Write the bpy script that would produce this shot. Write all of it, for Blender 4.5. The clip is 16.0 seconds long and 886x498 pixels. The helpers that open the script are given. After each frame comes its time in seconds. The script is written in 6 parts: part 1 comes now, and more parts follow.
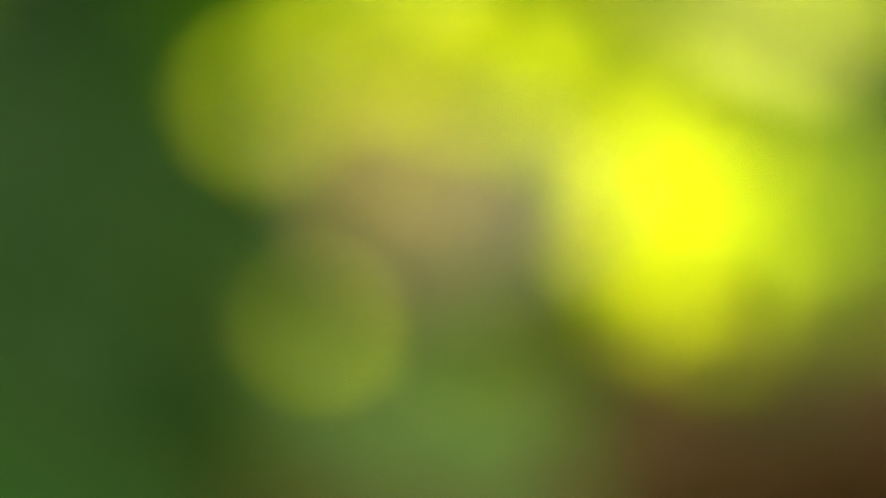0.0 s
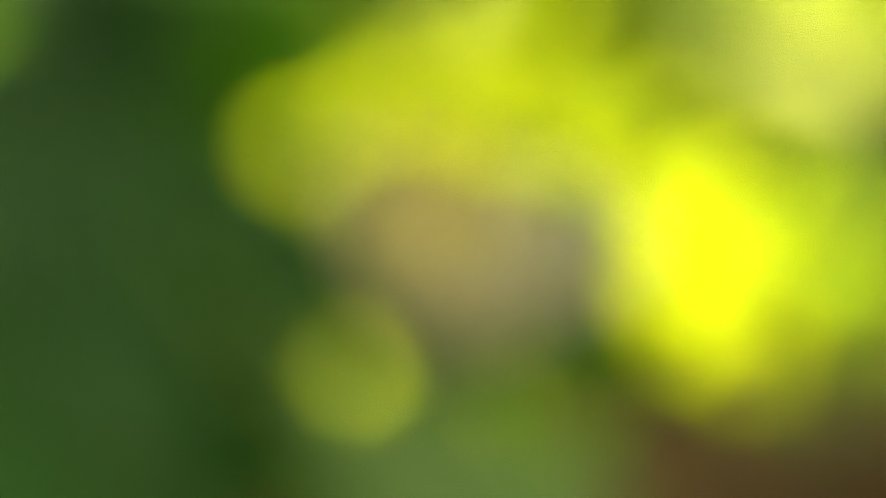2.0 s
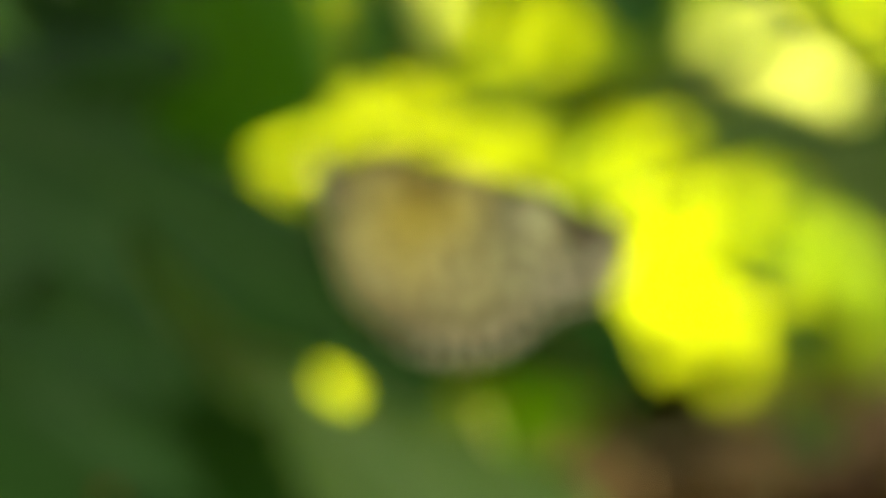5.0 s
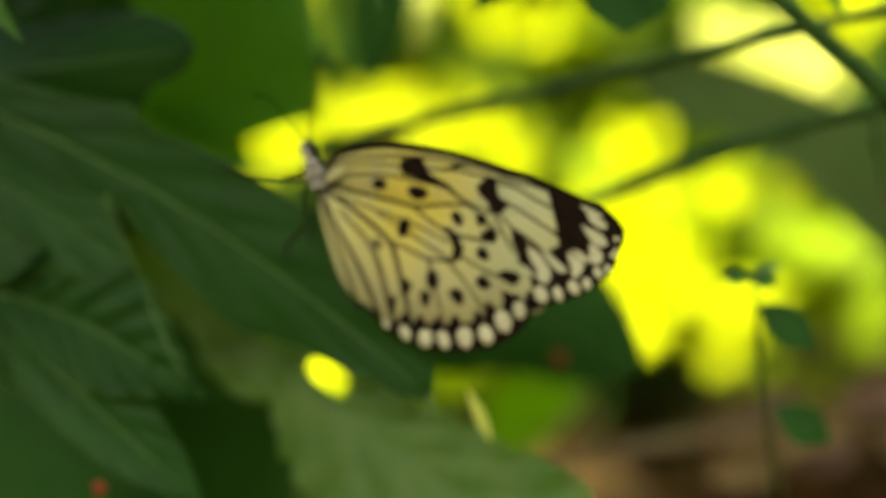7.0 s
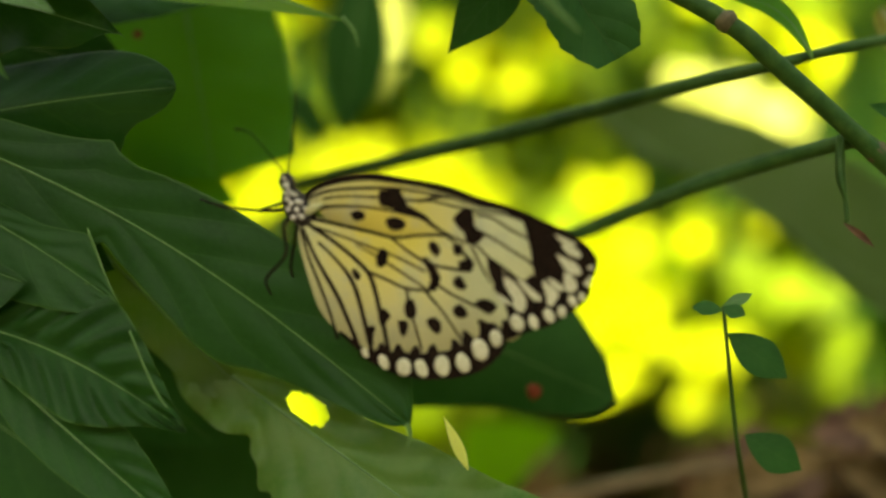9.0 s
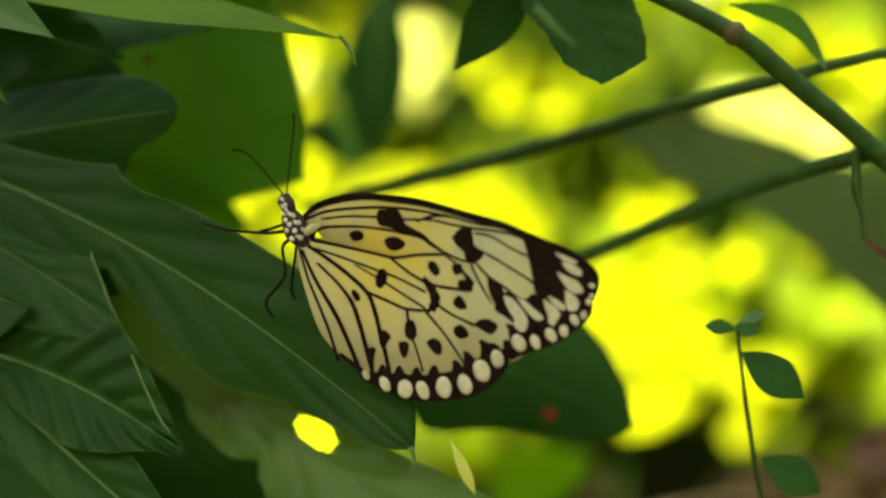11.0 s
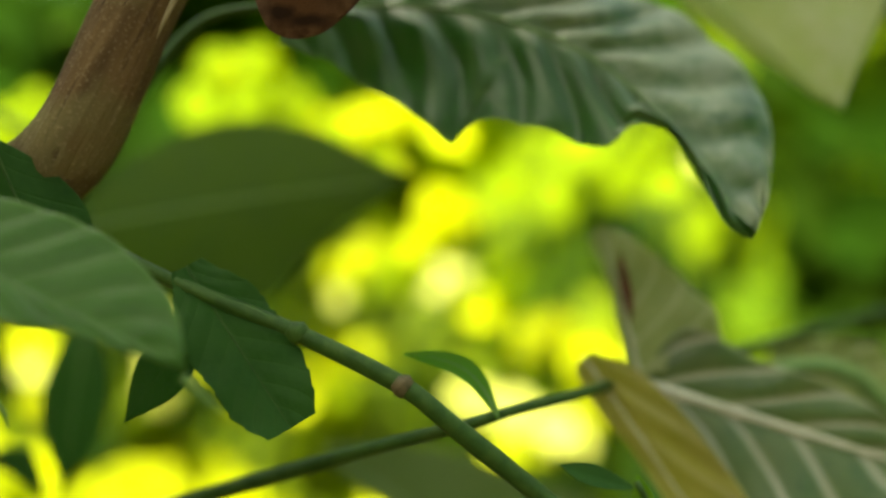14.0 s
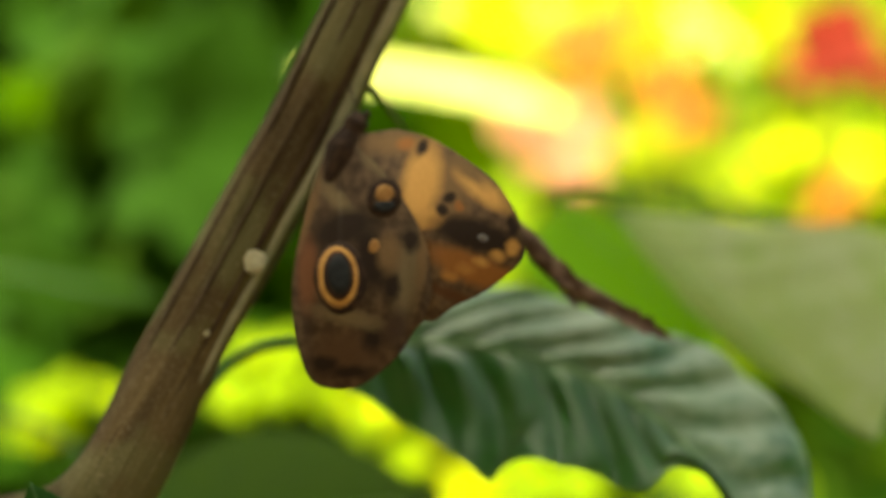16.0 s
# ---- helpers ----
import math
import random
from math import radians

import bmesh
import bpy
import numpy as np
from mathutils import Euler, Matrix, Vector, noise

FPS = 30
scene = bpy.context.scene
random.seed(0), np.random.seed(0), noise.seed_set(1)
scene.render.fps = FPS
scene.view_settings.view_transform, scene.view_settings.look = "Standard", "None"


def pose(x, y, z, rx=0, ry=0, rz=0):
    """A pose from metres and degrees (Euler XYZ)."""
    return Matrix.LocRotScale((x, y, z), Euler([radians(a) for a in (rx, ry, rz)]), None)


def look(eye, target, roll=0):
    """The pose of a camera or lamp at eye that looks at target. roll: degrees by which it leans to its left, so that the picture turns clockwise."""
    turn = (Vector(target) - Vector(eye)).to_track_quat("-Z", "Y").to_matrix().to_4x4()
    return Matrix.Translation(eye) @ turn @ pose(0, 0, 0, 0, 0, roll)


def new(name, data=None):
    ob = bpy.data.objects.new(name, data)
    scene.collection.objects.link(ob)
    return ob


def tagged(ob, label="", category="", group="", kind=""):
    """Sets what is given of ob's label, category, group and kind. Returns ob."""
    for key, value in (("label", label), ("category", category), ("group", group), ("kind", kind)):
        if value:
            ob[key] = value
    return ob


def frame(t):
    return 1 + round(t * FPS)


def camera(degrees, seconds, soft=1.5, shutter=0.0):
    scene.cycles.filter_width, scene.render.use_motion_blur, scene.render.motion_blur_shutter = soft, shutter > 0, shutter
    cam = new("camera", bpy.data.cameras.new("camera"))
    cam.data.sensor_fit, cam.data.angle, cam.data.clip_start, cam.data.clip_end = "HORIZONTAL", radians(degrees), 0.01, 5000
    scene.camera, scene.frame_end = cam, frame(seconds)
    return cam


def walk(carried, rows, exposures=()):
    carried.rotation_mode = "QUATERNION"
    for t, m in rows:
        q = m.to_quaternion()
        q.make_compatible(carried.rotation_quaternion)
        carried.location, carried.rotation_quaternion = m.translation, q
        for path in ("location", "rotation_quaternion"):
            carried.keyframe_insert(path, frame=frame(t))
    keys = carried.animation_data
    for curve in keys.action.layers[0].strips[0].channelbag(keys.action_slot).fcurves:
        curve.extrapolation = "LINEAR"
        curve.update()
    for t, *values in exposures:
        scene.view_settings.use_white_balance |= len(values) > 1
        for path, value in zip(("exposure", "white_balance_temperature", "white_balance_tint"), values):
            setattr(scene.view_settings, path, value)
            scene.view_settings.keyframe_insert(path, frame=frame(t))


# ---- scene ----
# One moving hand-held shot with a portrait lens, close to a butterfly on a leaf.
cam = camera(30.0, 16.0, soft=2.5)
cam.data.dof.use_dof = True
cam.data.dof.aperture_fstop = 3.5
PATH = [
    (0, (0.0474, -0.3079, 0.0415), (-0.2644, 1.6301, -0.3422), 0.10),
    (0.5, (0.0474, -0.3079, 0.0415), (-0.2680, 1.6356, -0.3101), 0.10),
    (1, (0.0474, -0.3079, 0.0415), (-0.3194, 1.6329, -0.2728), 0.10),
    (1.5, (0.0474, -0.3079, 0.0415), (-0.3032, 1.6342, -0.2834), 0.10),
    (2, (0.0474, -0.3079, 0.0415), (-0.3111, 1.6323, -0.2862), 0.10),
    (2.5, (0.0474, -0.3079, 0.0415), (-0.2970, 1.6375, -0.2699), 0.10),
    (3, (0.0474, -0.3079, 0.0415), (-0.2987, 1.6399, -0.2523), 0.10),
    (3.5, (0.0474, -0.3079, 0.0415), (-0.2958, 1.6388, -0.2631), 0.10),
    (4, (0.0474, -0.3079, 0.0415), (-0.2811, 1.6405, -0.2684), 0.10),
    (6.5, (0.0474, -0.3079, 0.0415), (-0.3060, 1.6363, -0.2672), 0.07),
    (7, (0.0474, -0.3079, 0.0415), (-0.2781, 1.6390, -0.2806), 0.10),
    (7.5, (0.0474, -0.3159, 0.0415), (-0.2764, 1.6355, -0.2540), 0.11),
    (8, (0.0474, -0.3159, 0.0415), (-0.2692, 1.6361, -0.2576), 0.11),
    (8.5, (0.0454, -0.3160, 0.0382), (-0.2291, 1.6468, -0.2305), 0.07),
    (11, (0.0630, -0.3080, 0.0312), (-0.3328, 1.6426, -0.1647), -1.05),
    (11.5, (0.0672, -0.3054, 0.0370), (-0.2977, 1.6517, -0.1540), -1.04),
    (12, (0.0720, -0.3033, 0.0378), (-0.2570, 1.6649, -0.0954), -1.34),
    (12.5, (0.0802, -0.3005, 0.0395), (-0.2326, 1.6725, -0.0579), -1.85),
    (13, (0.0879, -0.2989, 0.0416), (-0.1815, 1.6822, -0.0113), -1.99),
    (13.5, (0.0910, -0.2985, 0.0480), (-0.1431, 1.6877, 0.0441), -1.29),
    (14, (0.0953, -0.2985, 0.0567), (-0.0969, 1.6911, 0.1259), -1.31),
    (14.5, (0.0957, -0.3009, 0.0716), (-0.0719, 1.6874, 0.2077), -1.38),
    (15, (0.0940, -0.3015, 0.0784), (-0.0865, 1.6789, 0.2916), -1.13),
    (15.5, (0.0917, -0.3037, 0.0850), (-0.1002, 1.6651, 0.3804), -0.71),
    (16, (0.0907, -0.3037, 0.0880), (-0.1099, 1.6630, 0.3915), -0.74),
]
walk(cam, [(t, look(eye, target, roll)) for t, eye, target, roll in PATH], exposures=[(0, 3.45, 7600, -8), (2, 3.38, 7600, -8), (4, 3.15, 7600, -8), (6.5, 3.02, 7600, -8), (7.5, 2.9, 7600, -8), (11, 2.9, 7600, -8), (13, 2.89, 7600, -8), (16, 2.95, 7600, -8)])
# The lens is focused by hand: far too near at first, then onto the pale butterfly, then out to the brown one.
FOCUS = [(0, 0.117), (0.5, 0.122), (1, 0.127), (1.5, 0.132), (2, 0.136), (2.5, 0.142), (3, 0.15), (3.5, 0.16), (4, 0.175), (6.5, 0.267), (7, 0.289), (7.5, 0.305), (8, 0.328), (8.5, 0.342), (11, 0.325), (13, 0.326), (13.5, 0.327), (14, 0.33), (14.5, 0.336), (15, 0.338), (15.5, 0.336), (16, 0.319)]
focus_point = new("focus_point")
focus_point.empty_display_size = 0.01
cam.data.dof.focus_object = focus_point

# ---- daylight: high sun over the camera's shoulder, hazy sky; an added, unseen leaf screen shades the near plants ----
world = bpy.data.worlds.new("sky")
scene.world = world
world.use_nodes = True
wn = world.node_tree
sky = wn.nodes.new("ShaderNodeTexSky")
sky.sky_type = "NISHITA"
sky.sun_disc = False
sky.sun_elevation = radians(60)
sky.sun_rotation = radians(195)
sky.air_density, sky.dust_density, sky.ozone_density = 0.6, 8.0, 0.2
wn.links.new(sky.outputs[0], wn.nodes["Background"].inputs[0])
wn.nodes["Background"].inputs[1].default_value = 0.1
sun = new("sun", bpy.data.lights.new("sun", "SUN"))
sun.data.energy = 5.0
sun.data.angle = radians(0.5)
sun.data.color = (1.0, 0.95, 0.84)
sun.matrix_world = look((-0.45, -1.6, 2.9), (0, 0, 0))


# ---- materials ----
def shader(name):
    mat = bpy.data.materials.new(name)
    mat.use_nodes = True
    nt = mat.node_tree
    nt.nodes.clear()
    out = nt.nodes.new("ShaderNodeOutputMaterial")
    return mat, nt, out


def node(nt, kind, **given):
    n = nt.nodes.new(kind)
    for key, value in given.items():
        if key == "op":
            n.operation = value
        elif key == "blend":
            n.blend_type = value
        elif key == "feather":
            n.interpolation_type = value
    return n


def link(nt, a, b):
    nt.links.new(a, b)


def calc(nt, op, a, b=None):
    n = node(nt, "ShaderNodeMath", op=op)
    for i, v in enumerate((a, b)):
        if v is None:
            continue
        if isinstance(v, (int, float)):
            n.inputs[i].default_value = v
        else:
            link(nt, v, n.inputs[i])
    return n.outputs[0]


def blend(nt, fac, a, b):
    n = nt.nodes.new("ShaderNodeMixRGB")
    for i, v in enumerate((fac, a, b)):
        if isinstance(v, tuple):
            n.inputs[i].default_value = (*v, 1)
        elif isinstance(v, (int, float)):
            n.inputs[i].default_value = v
        else:
            link(nt, v, n.inputs[i])
    return n.outputs[0]


def ramp(nt, fac, low, high):
    n = nt.nodes.new("ShaderNodeMapRange")
    n.inputs[1].default_value, n.inputs[2].default_value = low, high
    link(nt, fac, n.inputs[0])
    return n.outputs[0]


def grain(nt, scale, detail=3.0, coord="Object"):
    tc = nt.nodes.new("ShaderNodeTexCoord")
    n = nt.nodes.new("ShaderNodeTexNoise")
    n.inputs["Scale"].default_value, n.inputs["Detail"].default_value = scale, detail
    link(nt, tc.outputs[coord], n.inputs["Vector"])
    return n.outputs["Fac"]


def leaf_mat(name, base, patch, vein, through_colour, share, rough, veins=9, gloss=0.15, vein_share=0.6, spread=0.25, vein_width=0.1, coat=0.0, sheen_tint=None):
    """A leaf blade: mottled, with a midrib and side veins along the blade's own map, partly letting light through."""
    mat, nt, out = shader(name)
    uv = nt.nodes.new("ShaderNodeUVMap")
    split = nt.nodes.new("ShaderNodeSeparateXYZ")
    link(nt, uv.outputs[0], split.inputs[0])
    side = calc(nt, "ABSOLUTE", calc(nt, "SUBTRACT", calc(nt, "MULTIPLY", split.outputs[1], 2.0), 1.0))
    phase = calc(nt, "SUBTRACT", calc(nt, "MULTIPLY", split.outputs[0], veins), calc(nt, "MULTIPLY", side, 1.7))
    if sheen_tint:
        phase = calc(nt, "ADD", phase, calc(nt, "MULTIPLY", grain(nt, 35.0, 2.0), 0.8))
    saw = calc(nt, "ABSOLUTE", calc(nt, "SUBTRACT", calc(nt, "FRACT", phase), 0.5))
    lines = ramp(nt, saw, 0.5 - vein_width, 0.5)
    rib = ramp(nt, side, 0.024, 0.008)
    edge = calc(nt, "MULTIPLY", ramp(nt, side, 0.955, 0.99), 0.6)
    mask = calc(nt, "MAXIMUM", calc(nt, "MAXIMUM", calc(nt, "MULTIPLY", lines, vein_share), rib), edge)
    big, fine = grain(nt, 90.0, 5.0), grain(nt, 650.0, 5.0)
    info = nt.nodes.new("ShaderNodeObjectInfo")
    body = blend(nt, ramp(nt, big, 0.35, 0.68), base, patch)
    body = blend(nt, calc(nt, "MULTIPLY", ramp(nt, fine, 0.42, 0.66), 0.6), body, patch)
    hsv = nt.nodes.new("ShaderNodeHueSaturation")
    link(nt, body, hsv.inputs["Color"])
    link(nt, calc(nt, "ADD", calc(nt, "MULTIPLY", info.outputs["Random"], spread * 2), 1.0 - spread), hsv.inputs["Value"])
    colour = blend(nt, calc(nt, "MULTIPLY", mask, 0.8), hsv.outputs[0], vein)
    # Silvery sky sheen painted into the base colour, mostly on one half.
    if sheen_tint:
        sheen_blot, streak = grain(nt, 45.0, 4.0), grain(nt, 260.0, 5.0)
        colour = blend(nt, calc(nt, "MULTIPLY", ramp(nt, calc(nt, "ADD", sheen_blot, calc(nt, "MULTIPLY", streak, 0.6)), 0.62, 0.95), calc(nt, "MULTIPLY", ramp(nt, split.outputs[1], 0.42, 0.66), 0.6)), colour, sheen_tint)
    bsdf = nt.nodes.new("ShaderNodeBsdfPrincipled")
    link(nt, colour, bsdf.inputs["Base Color"])
    link(nt, calc(nt, "ADD", calc(nt, "MULTIPLY", big, 0.25), rough - 0.12), bsdf.inputs["Roughness"])
    bsdf.inputs["Specular IOR Level"].default_value = gloss
    bsdf.inputs["Coat Weight"].default_value, bsdf.inputs["Coat Roughness"].default_value = coat, 0.4
    bump = nt.nodes.new("ShaderNodeBump")
    bump.inputs["Strength"].default_value, bump.inputs["Distance"].default_value = 0.5, 0.0006
    height = calc(nt, "ADD", calc(nt, "MULTIPLY", mask, -0.6), calc(nt, "MULTIPLY", fine, 0.35))
    link(nt, height, bump.inputs["Height"])
    link(nt, bump.outputs[0], bsdf.inputs["Normal"])
    tr = nt.nodes.new("ShaderNodeBsdfTranslucent")
    tint = blend(nt, calc(nt, "MULTIPLY", ramp(nt, big, 0.3, 0.7), 0.35), through_colour, tuple(c * 0.6 for c in through_colour))
    tint = blend(nt, calc(nt, "MULTIPLY", mask, 0.4), tint, tuple(c * 0.5 for c in through_colour))
    link(nt, tint, tr.inputs["Color"])
    mix = nt.nodes.new("ShaderNodeMixShader")
    mix.inputs[0].default_value = share
    link(nt, bsdf.outputs[0], mix.inputs[1])
    link(nt, tr.outputs[0], mix.inputs[2])
    link(nt, mix.outputs[0], out.inputs["Surface"])
    return mat


def plain_mat(name, a, b, rough=0.6, scale=300.0, bump_depth=0.0003, gloss=0.3, fine=1500.0, share=0.0, stretch=None, contrast=(0.4, 0.65)):
    """A mottled opaque surface in two tones, with grain at two scales; share lets some light through."""
    mat, nt, out = shader(name)
    big = grain(nt, scale)
    if stretch:
        tc = nt.nodes.new("ShaderNodeTexCoord")
        mp = nt.nodes.new("ShaderNodeMapping")
        mp.inputs["Scale"].default_value = stretch
        n = nt.nodes.new("ShaderNodeTexNoise")
        n.inputs["Scale"].default_value, n.inputs["Detail"].default_value = scale, 5.0
        link(nt, tc.outputs["Object"], mp.inputs[0])
        link(nt, mp.outputs[0], n.inputs["Vector"])
        big = n.outputs["Fac"]
    small = grain(nt, fine, 4.0)
    colour = blend(nt, ramp(nt, big, *contrast), a, b)
    colour = blend(nt, calc(nt, "MULTIPLY", ramp(nt, small, 0.4, 0.7), 0.3), colour, tuple(c * 0.6 for c in a))
    bsdf = nt.nodes.new("ShaderNodeBsdfPrincipled")
    link(nt, colour, bsdf.inputs["Base Color"])
    bsdf.inputs["Roughness"].default_value = rough
    bsdf.inputs["Specular IOR Level"].default_value = gloss
    bump = nt.nodes.new("ShaderNodeBump")
    bump.inputs["Strength"].default_value, bump.inputs["Distance"].default_value = 0.6, bump_depth
    link(nt, calc(nt, "ADD", big, calc(nt, "MULTIPLY", small, 0.4)), bump.inputs["Height"])
    link(nt, bump.outputs[0], bsdf.inputs["Normal"])
    last = bsdf.outputs[0]
    if share:
        tr = nt.nodes.new("ShaderNodeBsdfTranslucent")
        link(nt, colour, tr.inputs["Color"])
        mix = nt.nodes.new("ShaderNodeMixShader")
        mix.inputs[0].default_value = share
        link(nt, last, mix.inputs[1])
        link(nt, tr.outputs[0], mix.inputs[2])
        last = mix.outputs[0]
    link(nt, last, out.inputs["Surface"])
    return mat


def bark_mat():
    """Olive-brown bark, streaked and cracked along the leaning stem, with greenish patches."""
    mat, nt, out = shader("olive_brown_bark")
    tc = nt.nodes.new("ShaderNodeTexCoord")
    turn = nt.nodes.new("ShaderNodeMapping")
    turn.inputs["Rotation"].default_value = (0, radians(-29), 0)
    link(nt, tc.outputs["Object"], turn.inputs[0])

    def streak(scale, along, detail):
        mp = nt.nodes.new("ShaderNodeMapping")
        mp.inputs["Scale"].default_value = (1, 1, along)
        link(nt, turn.outputs[0], mp.inputs[0])
        n = nt.nodes.new("ShaderNodeTexNoise")
        n.inputs["Scale"].default_value, n.inputs["Detail"].default_value = scale, detail
        link(nt, mp.outputs[0], n.inputs["Vector"])
        return n.outputs["Fac"]

    wide, thin, patch, fine = streak(150, 0.1, 4.0), streak(420, 0.06, 4.0), grain(nt, 55.0), grain(nt, 1200.0, 4.0)
    colour = blend(nt, ramp(nt, wide, 0.38, 0.62), (0.032, 0.020, 0.009), (0.096, 0.068, 0.030))
    colour = blend(nt, calc(nt, "MULTIPLY", ramp(nt, patch, 0.48, 0.62), 0.65), colour, (0.105, 0.100, 0.042))
    colour = blend(nt, calc(nt, "MULTIPLY", ramp(nt, thin, 0.40, 0.32), 0.6), colour, (0.028, 0.018, 0.010))
    colour = blend(nt, calc(nt, "MULTIPLY", ramp(nt, fine, 0.55, 0.75), 0.3), colour, (0.26, 0.23, 0.15))
    bsdf = nt.nodes.new("ShaderNodeBsdfPrincipled")
    link(nt, colour, bsdf.inputs["Base Color"])
    bsdf.inputs["Roughness"].default_value = 0.9
    bsdf.inputs["Specular IOR Level"].default_value = 0.1
    bump = nt.nodes.new("ShaderNodeBump")
    bump.inputs["Strength"].default_value, bump.inputs["Distance"].default_value = 0.8, 0.0014
    link(nt, calc(nt, "ADD", calc(nt, "ADD", wide, thin), calc(nt, "MULTIPLY", fine, 0.2)), bump.inputs["Height"])
    link(nt, bump.outputs[0], bsdf.inputs["Normal"])
    link(nt, bsdf.outputs[0], out.inputs["Surface"])
    return mat


def pattern_mat(name, ground, other, patches, unit, warp):
    """Wing scales: two mottled tones with soft-edged patches (x, z, half-width, half-height, turn, softness, colour) on the wing's own grid."""
    mat, nt, out = shader(name)
    tc = nt.nodes.new("ShaderNodeTexCoord")
    wob = nt.nodes.new("ShaderNodeTexNoise")
    wob.inputs["Scale"].default_value, wob.inputs["Detail"].default_value = 380.0, 4.0
    link(nt, tc.outputs["Object"], wob.inputs["Vector"])
    shift = nt.nodes.new("ShaderNodeVectorMath")
    shift.operation = "MULTIPLY_ADD"
    link(nt, wob.outputs["Color"], shift.inputs[0])
    shift.inputs[1].default_value = (warp, 0, warp)
    link(nt, tc.outputs["Object"], shift.inputs[2])
    big, fine = grain(nt, 420.0, 5.0), grain(nt, 2600.0, 5.0)
    colour = blend(nt, ramp(nt, big, 0.36, 0.64), ground, other)
    for x, z, rx, rz, turn, soft, tone in patches:
        mp = nt.nodes.new("ShaderNodeMapping")
        mp.vector_type = "TEXTURE"
        mp.inputs["Location"].default_value = (x * unit + warp / 2, 0, z * unit + warp / 2)
        mp.inputs["Rotation"].default_value = (0, radians(turn), 0)
        mp.inputs["Scale"].default_value = (rx * unit, 1, rz * unit)
        link(nt, shift.outputs[0], mp.inputs[0])
        flatten = nt.nodes.new("ShaderNodeVectorMath")
        flatten.operation = "MULTIPLY"
        flatten.inputs[1].default_value = (1, 0, 1)
        link(nt, mp.outputs[0], flatten.inputs[0])
        far = nt.nodes.new("ShaderNodeVectorMath")
        far.operation = "LENGTH"
        link(nt, flatten.outputs[0], far.inputs[0])
        colour = blend(nt, ramp(nt, far.outputs["Value"], 1.0 + soft, 1.0 - soft), colour, tone)
    colour = blend(nt, calc(nt, "MULTIPLY", ramp(nt, fine, 0.5, 0.72), 0.35), colour, tuple(c * 0.35 for c in ground))
    bsdf = nt.nodes.new("ShaderNodeBsdfPrincipled")
    link(nt, colour, bsdf.inputs["Base Color"])
    bsdf.inputs["Roughness"].default_value = 0.8
    bsdf.inputs["Specular IOR Level"].default_value = 0.15
    link(nt, bsdf.outputs[0], out.inputs["Surface"])
    return mat


def wing_mat():
    """Cream wing membrane, yellower towards the hinge and the leading cells."""
    mat, nt, out = shader("wing_membrane")
    tc = nt.nodes.new("ShaderNodeTexCoord")
    split = nt.nodes.new("ShaderNodeSeparateXYZ")
    link(nt, tc.outputs["Object"], split.inputs[0])
    reach = nt.nodes.new("ShaderNodeVectorMath")
    reach.operation = "DISTANCE"
    link(nt, tc.outputs["Object"], reach.inputs[0])
    reach.inputs[1].default_value = (0.017, 0, -0.002)
    big, fine = grain(nt, 160.0), grain(nt, 2500.0, 5.0)
    yellow = calc(nt, "MULTIPLY", ramp(nt, calc(nt, "ADD", reach.outputs["Value"], calc(nt, "MULTIPLY", big, 0.008)), 0.0235, 0.009), 0.9)
    colour = blend(nt, yellow, (0.48, 0.48, 0.26), (0.54, 0.44, 0.065))
    grey = ramp(nt, big, 0.5, 0.72)
    colour = blend(nt, calc(nt, "MULTIPLY", grey, 0.6), colour, (0.33, 0.33, 0.24))
    colour = blend(nt, calc(nt, "MULTIPLY", ramp(nt, fine, 0.5, 0.8), 0.25), colour, (0.32, 0.29, 0.14))
    bsdf = nt.nodes.new("ShaderNodeBsdfPrincipled")
    link(nt, colour, bsdf.inputs["Base Color"])
    bsdf.inputs["Roughness"].default_value = 0.7
    bsdf.inputs["Specular IOR Level"].default_value = 0.2
    tr = nt.nodes.new("ShaderNodeBsdfTranslucent")
    link(nt, colour, tr.inputs["Color"])
    mix = nt.nodes.new("ShaderNodeMixShader")
    mix.inputs[0].default_value = 0.25
    link(nt, bsdf.outputs[0], mix.inputs[1])
    link(nt, tr.outputs[0], mix.inputs[2])
    link(nt, mix.outputs[0], out.inputs["Surface"])
    return mat


HOST = leaf_mat("dark_lobed_leaf", (0.005, 0.031, 0.003), (0.011, 0.046, 0.006), (0.06, 0.13, 0.02), (0.05, 0.14, 0.003), 0.2, 0.5, veins=7, gloss=0.13, vein_share=0.14, spread=0.14, vein_width=0.05)
PALE = leaf_mat("pale_green_leaf", (0.036, 0.092, 0.020), (0.080, 0.135, 0.036), (0.12, 0.19, 0.06), (0.16, 0.30, 0.006), 0.4, 0.45, veins=7, gloss=0.2, vein_share=0.15)
ROUND = leaf_mat("backlit_leaf", (0.028, 0.115, 0.012), (0.042, 0.14, 0.016), (0.07, 0.17, 0.025), (0.17, 0.42, 0.012), 0.4, 0.5, veins=8, gloss=0.08, vein_share=0.3, spread=0.1)
FRESH = leaf_mat("fresh_green_leaf", (0.017, 0.074, 0.009), (0.032, 0.102, 0.015), (0.15, 0.25, 0.09), (0.15, 0.33, 0.008), 0.28, 0.42, veins=9, vein_share=0.55, gloss=0.25, spread=0.08, vein_width=0.055)
DARK = leaf_mat("deep_green_leaf", (0.009, 0.046, 0.005), (0.017, 0.062, 0.009), (0.024, 0.068, 0.012), (0.03, 0.10, 0.002), 0.15, 0.55, veins=7, gloss=0.1, vein_share=0.35, spread=0.12)
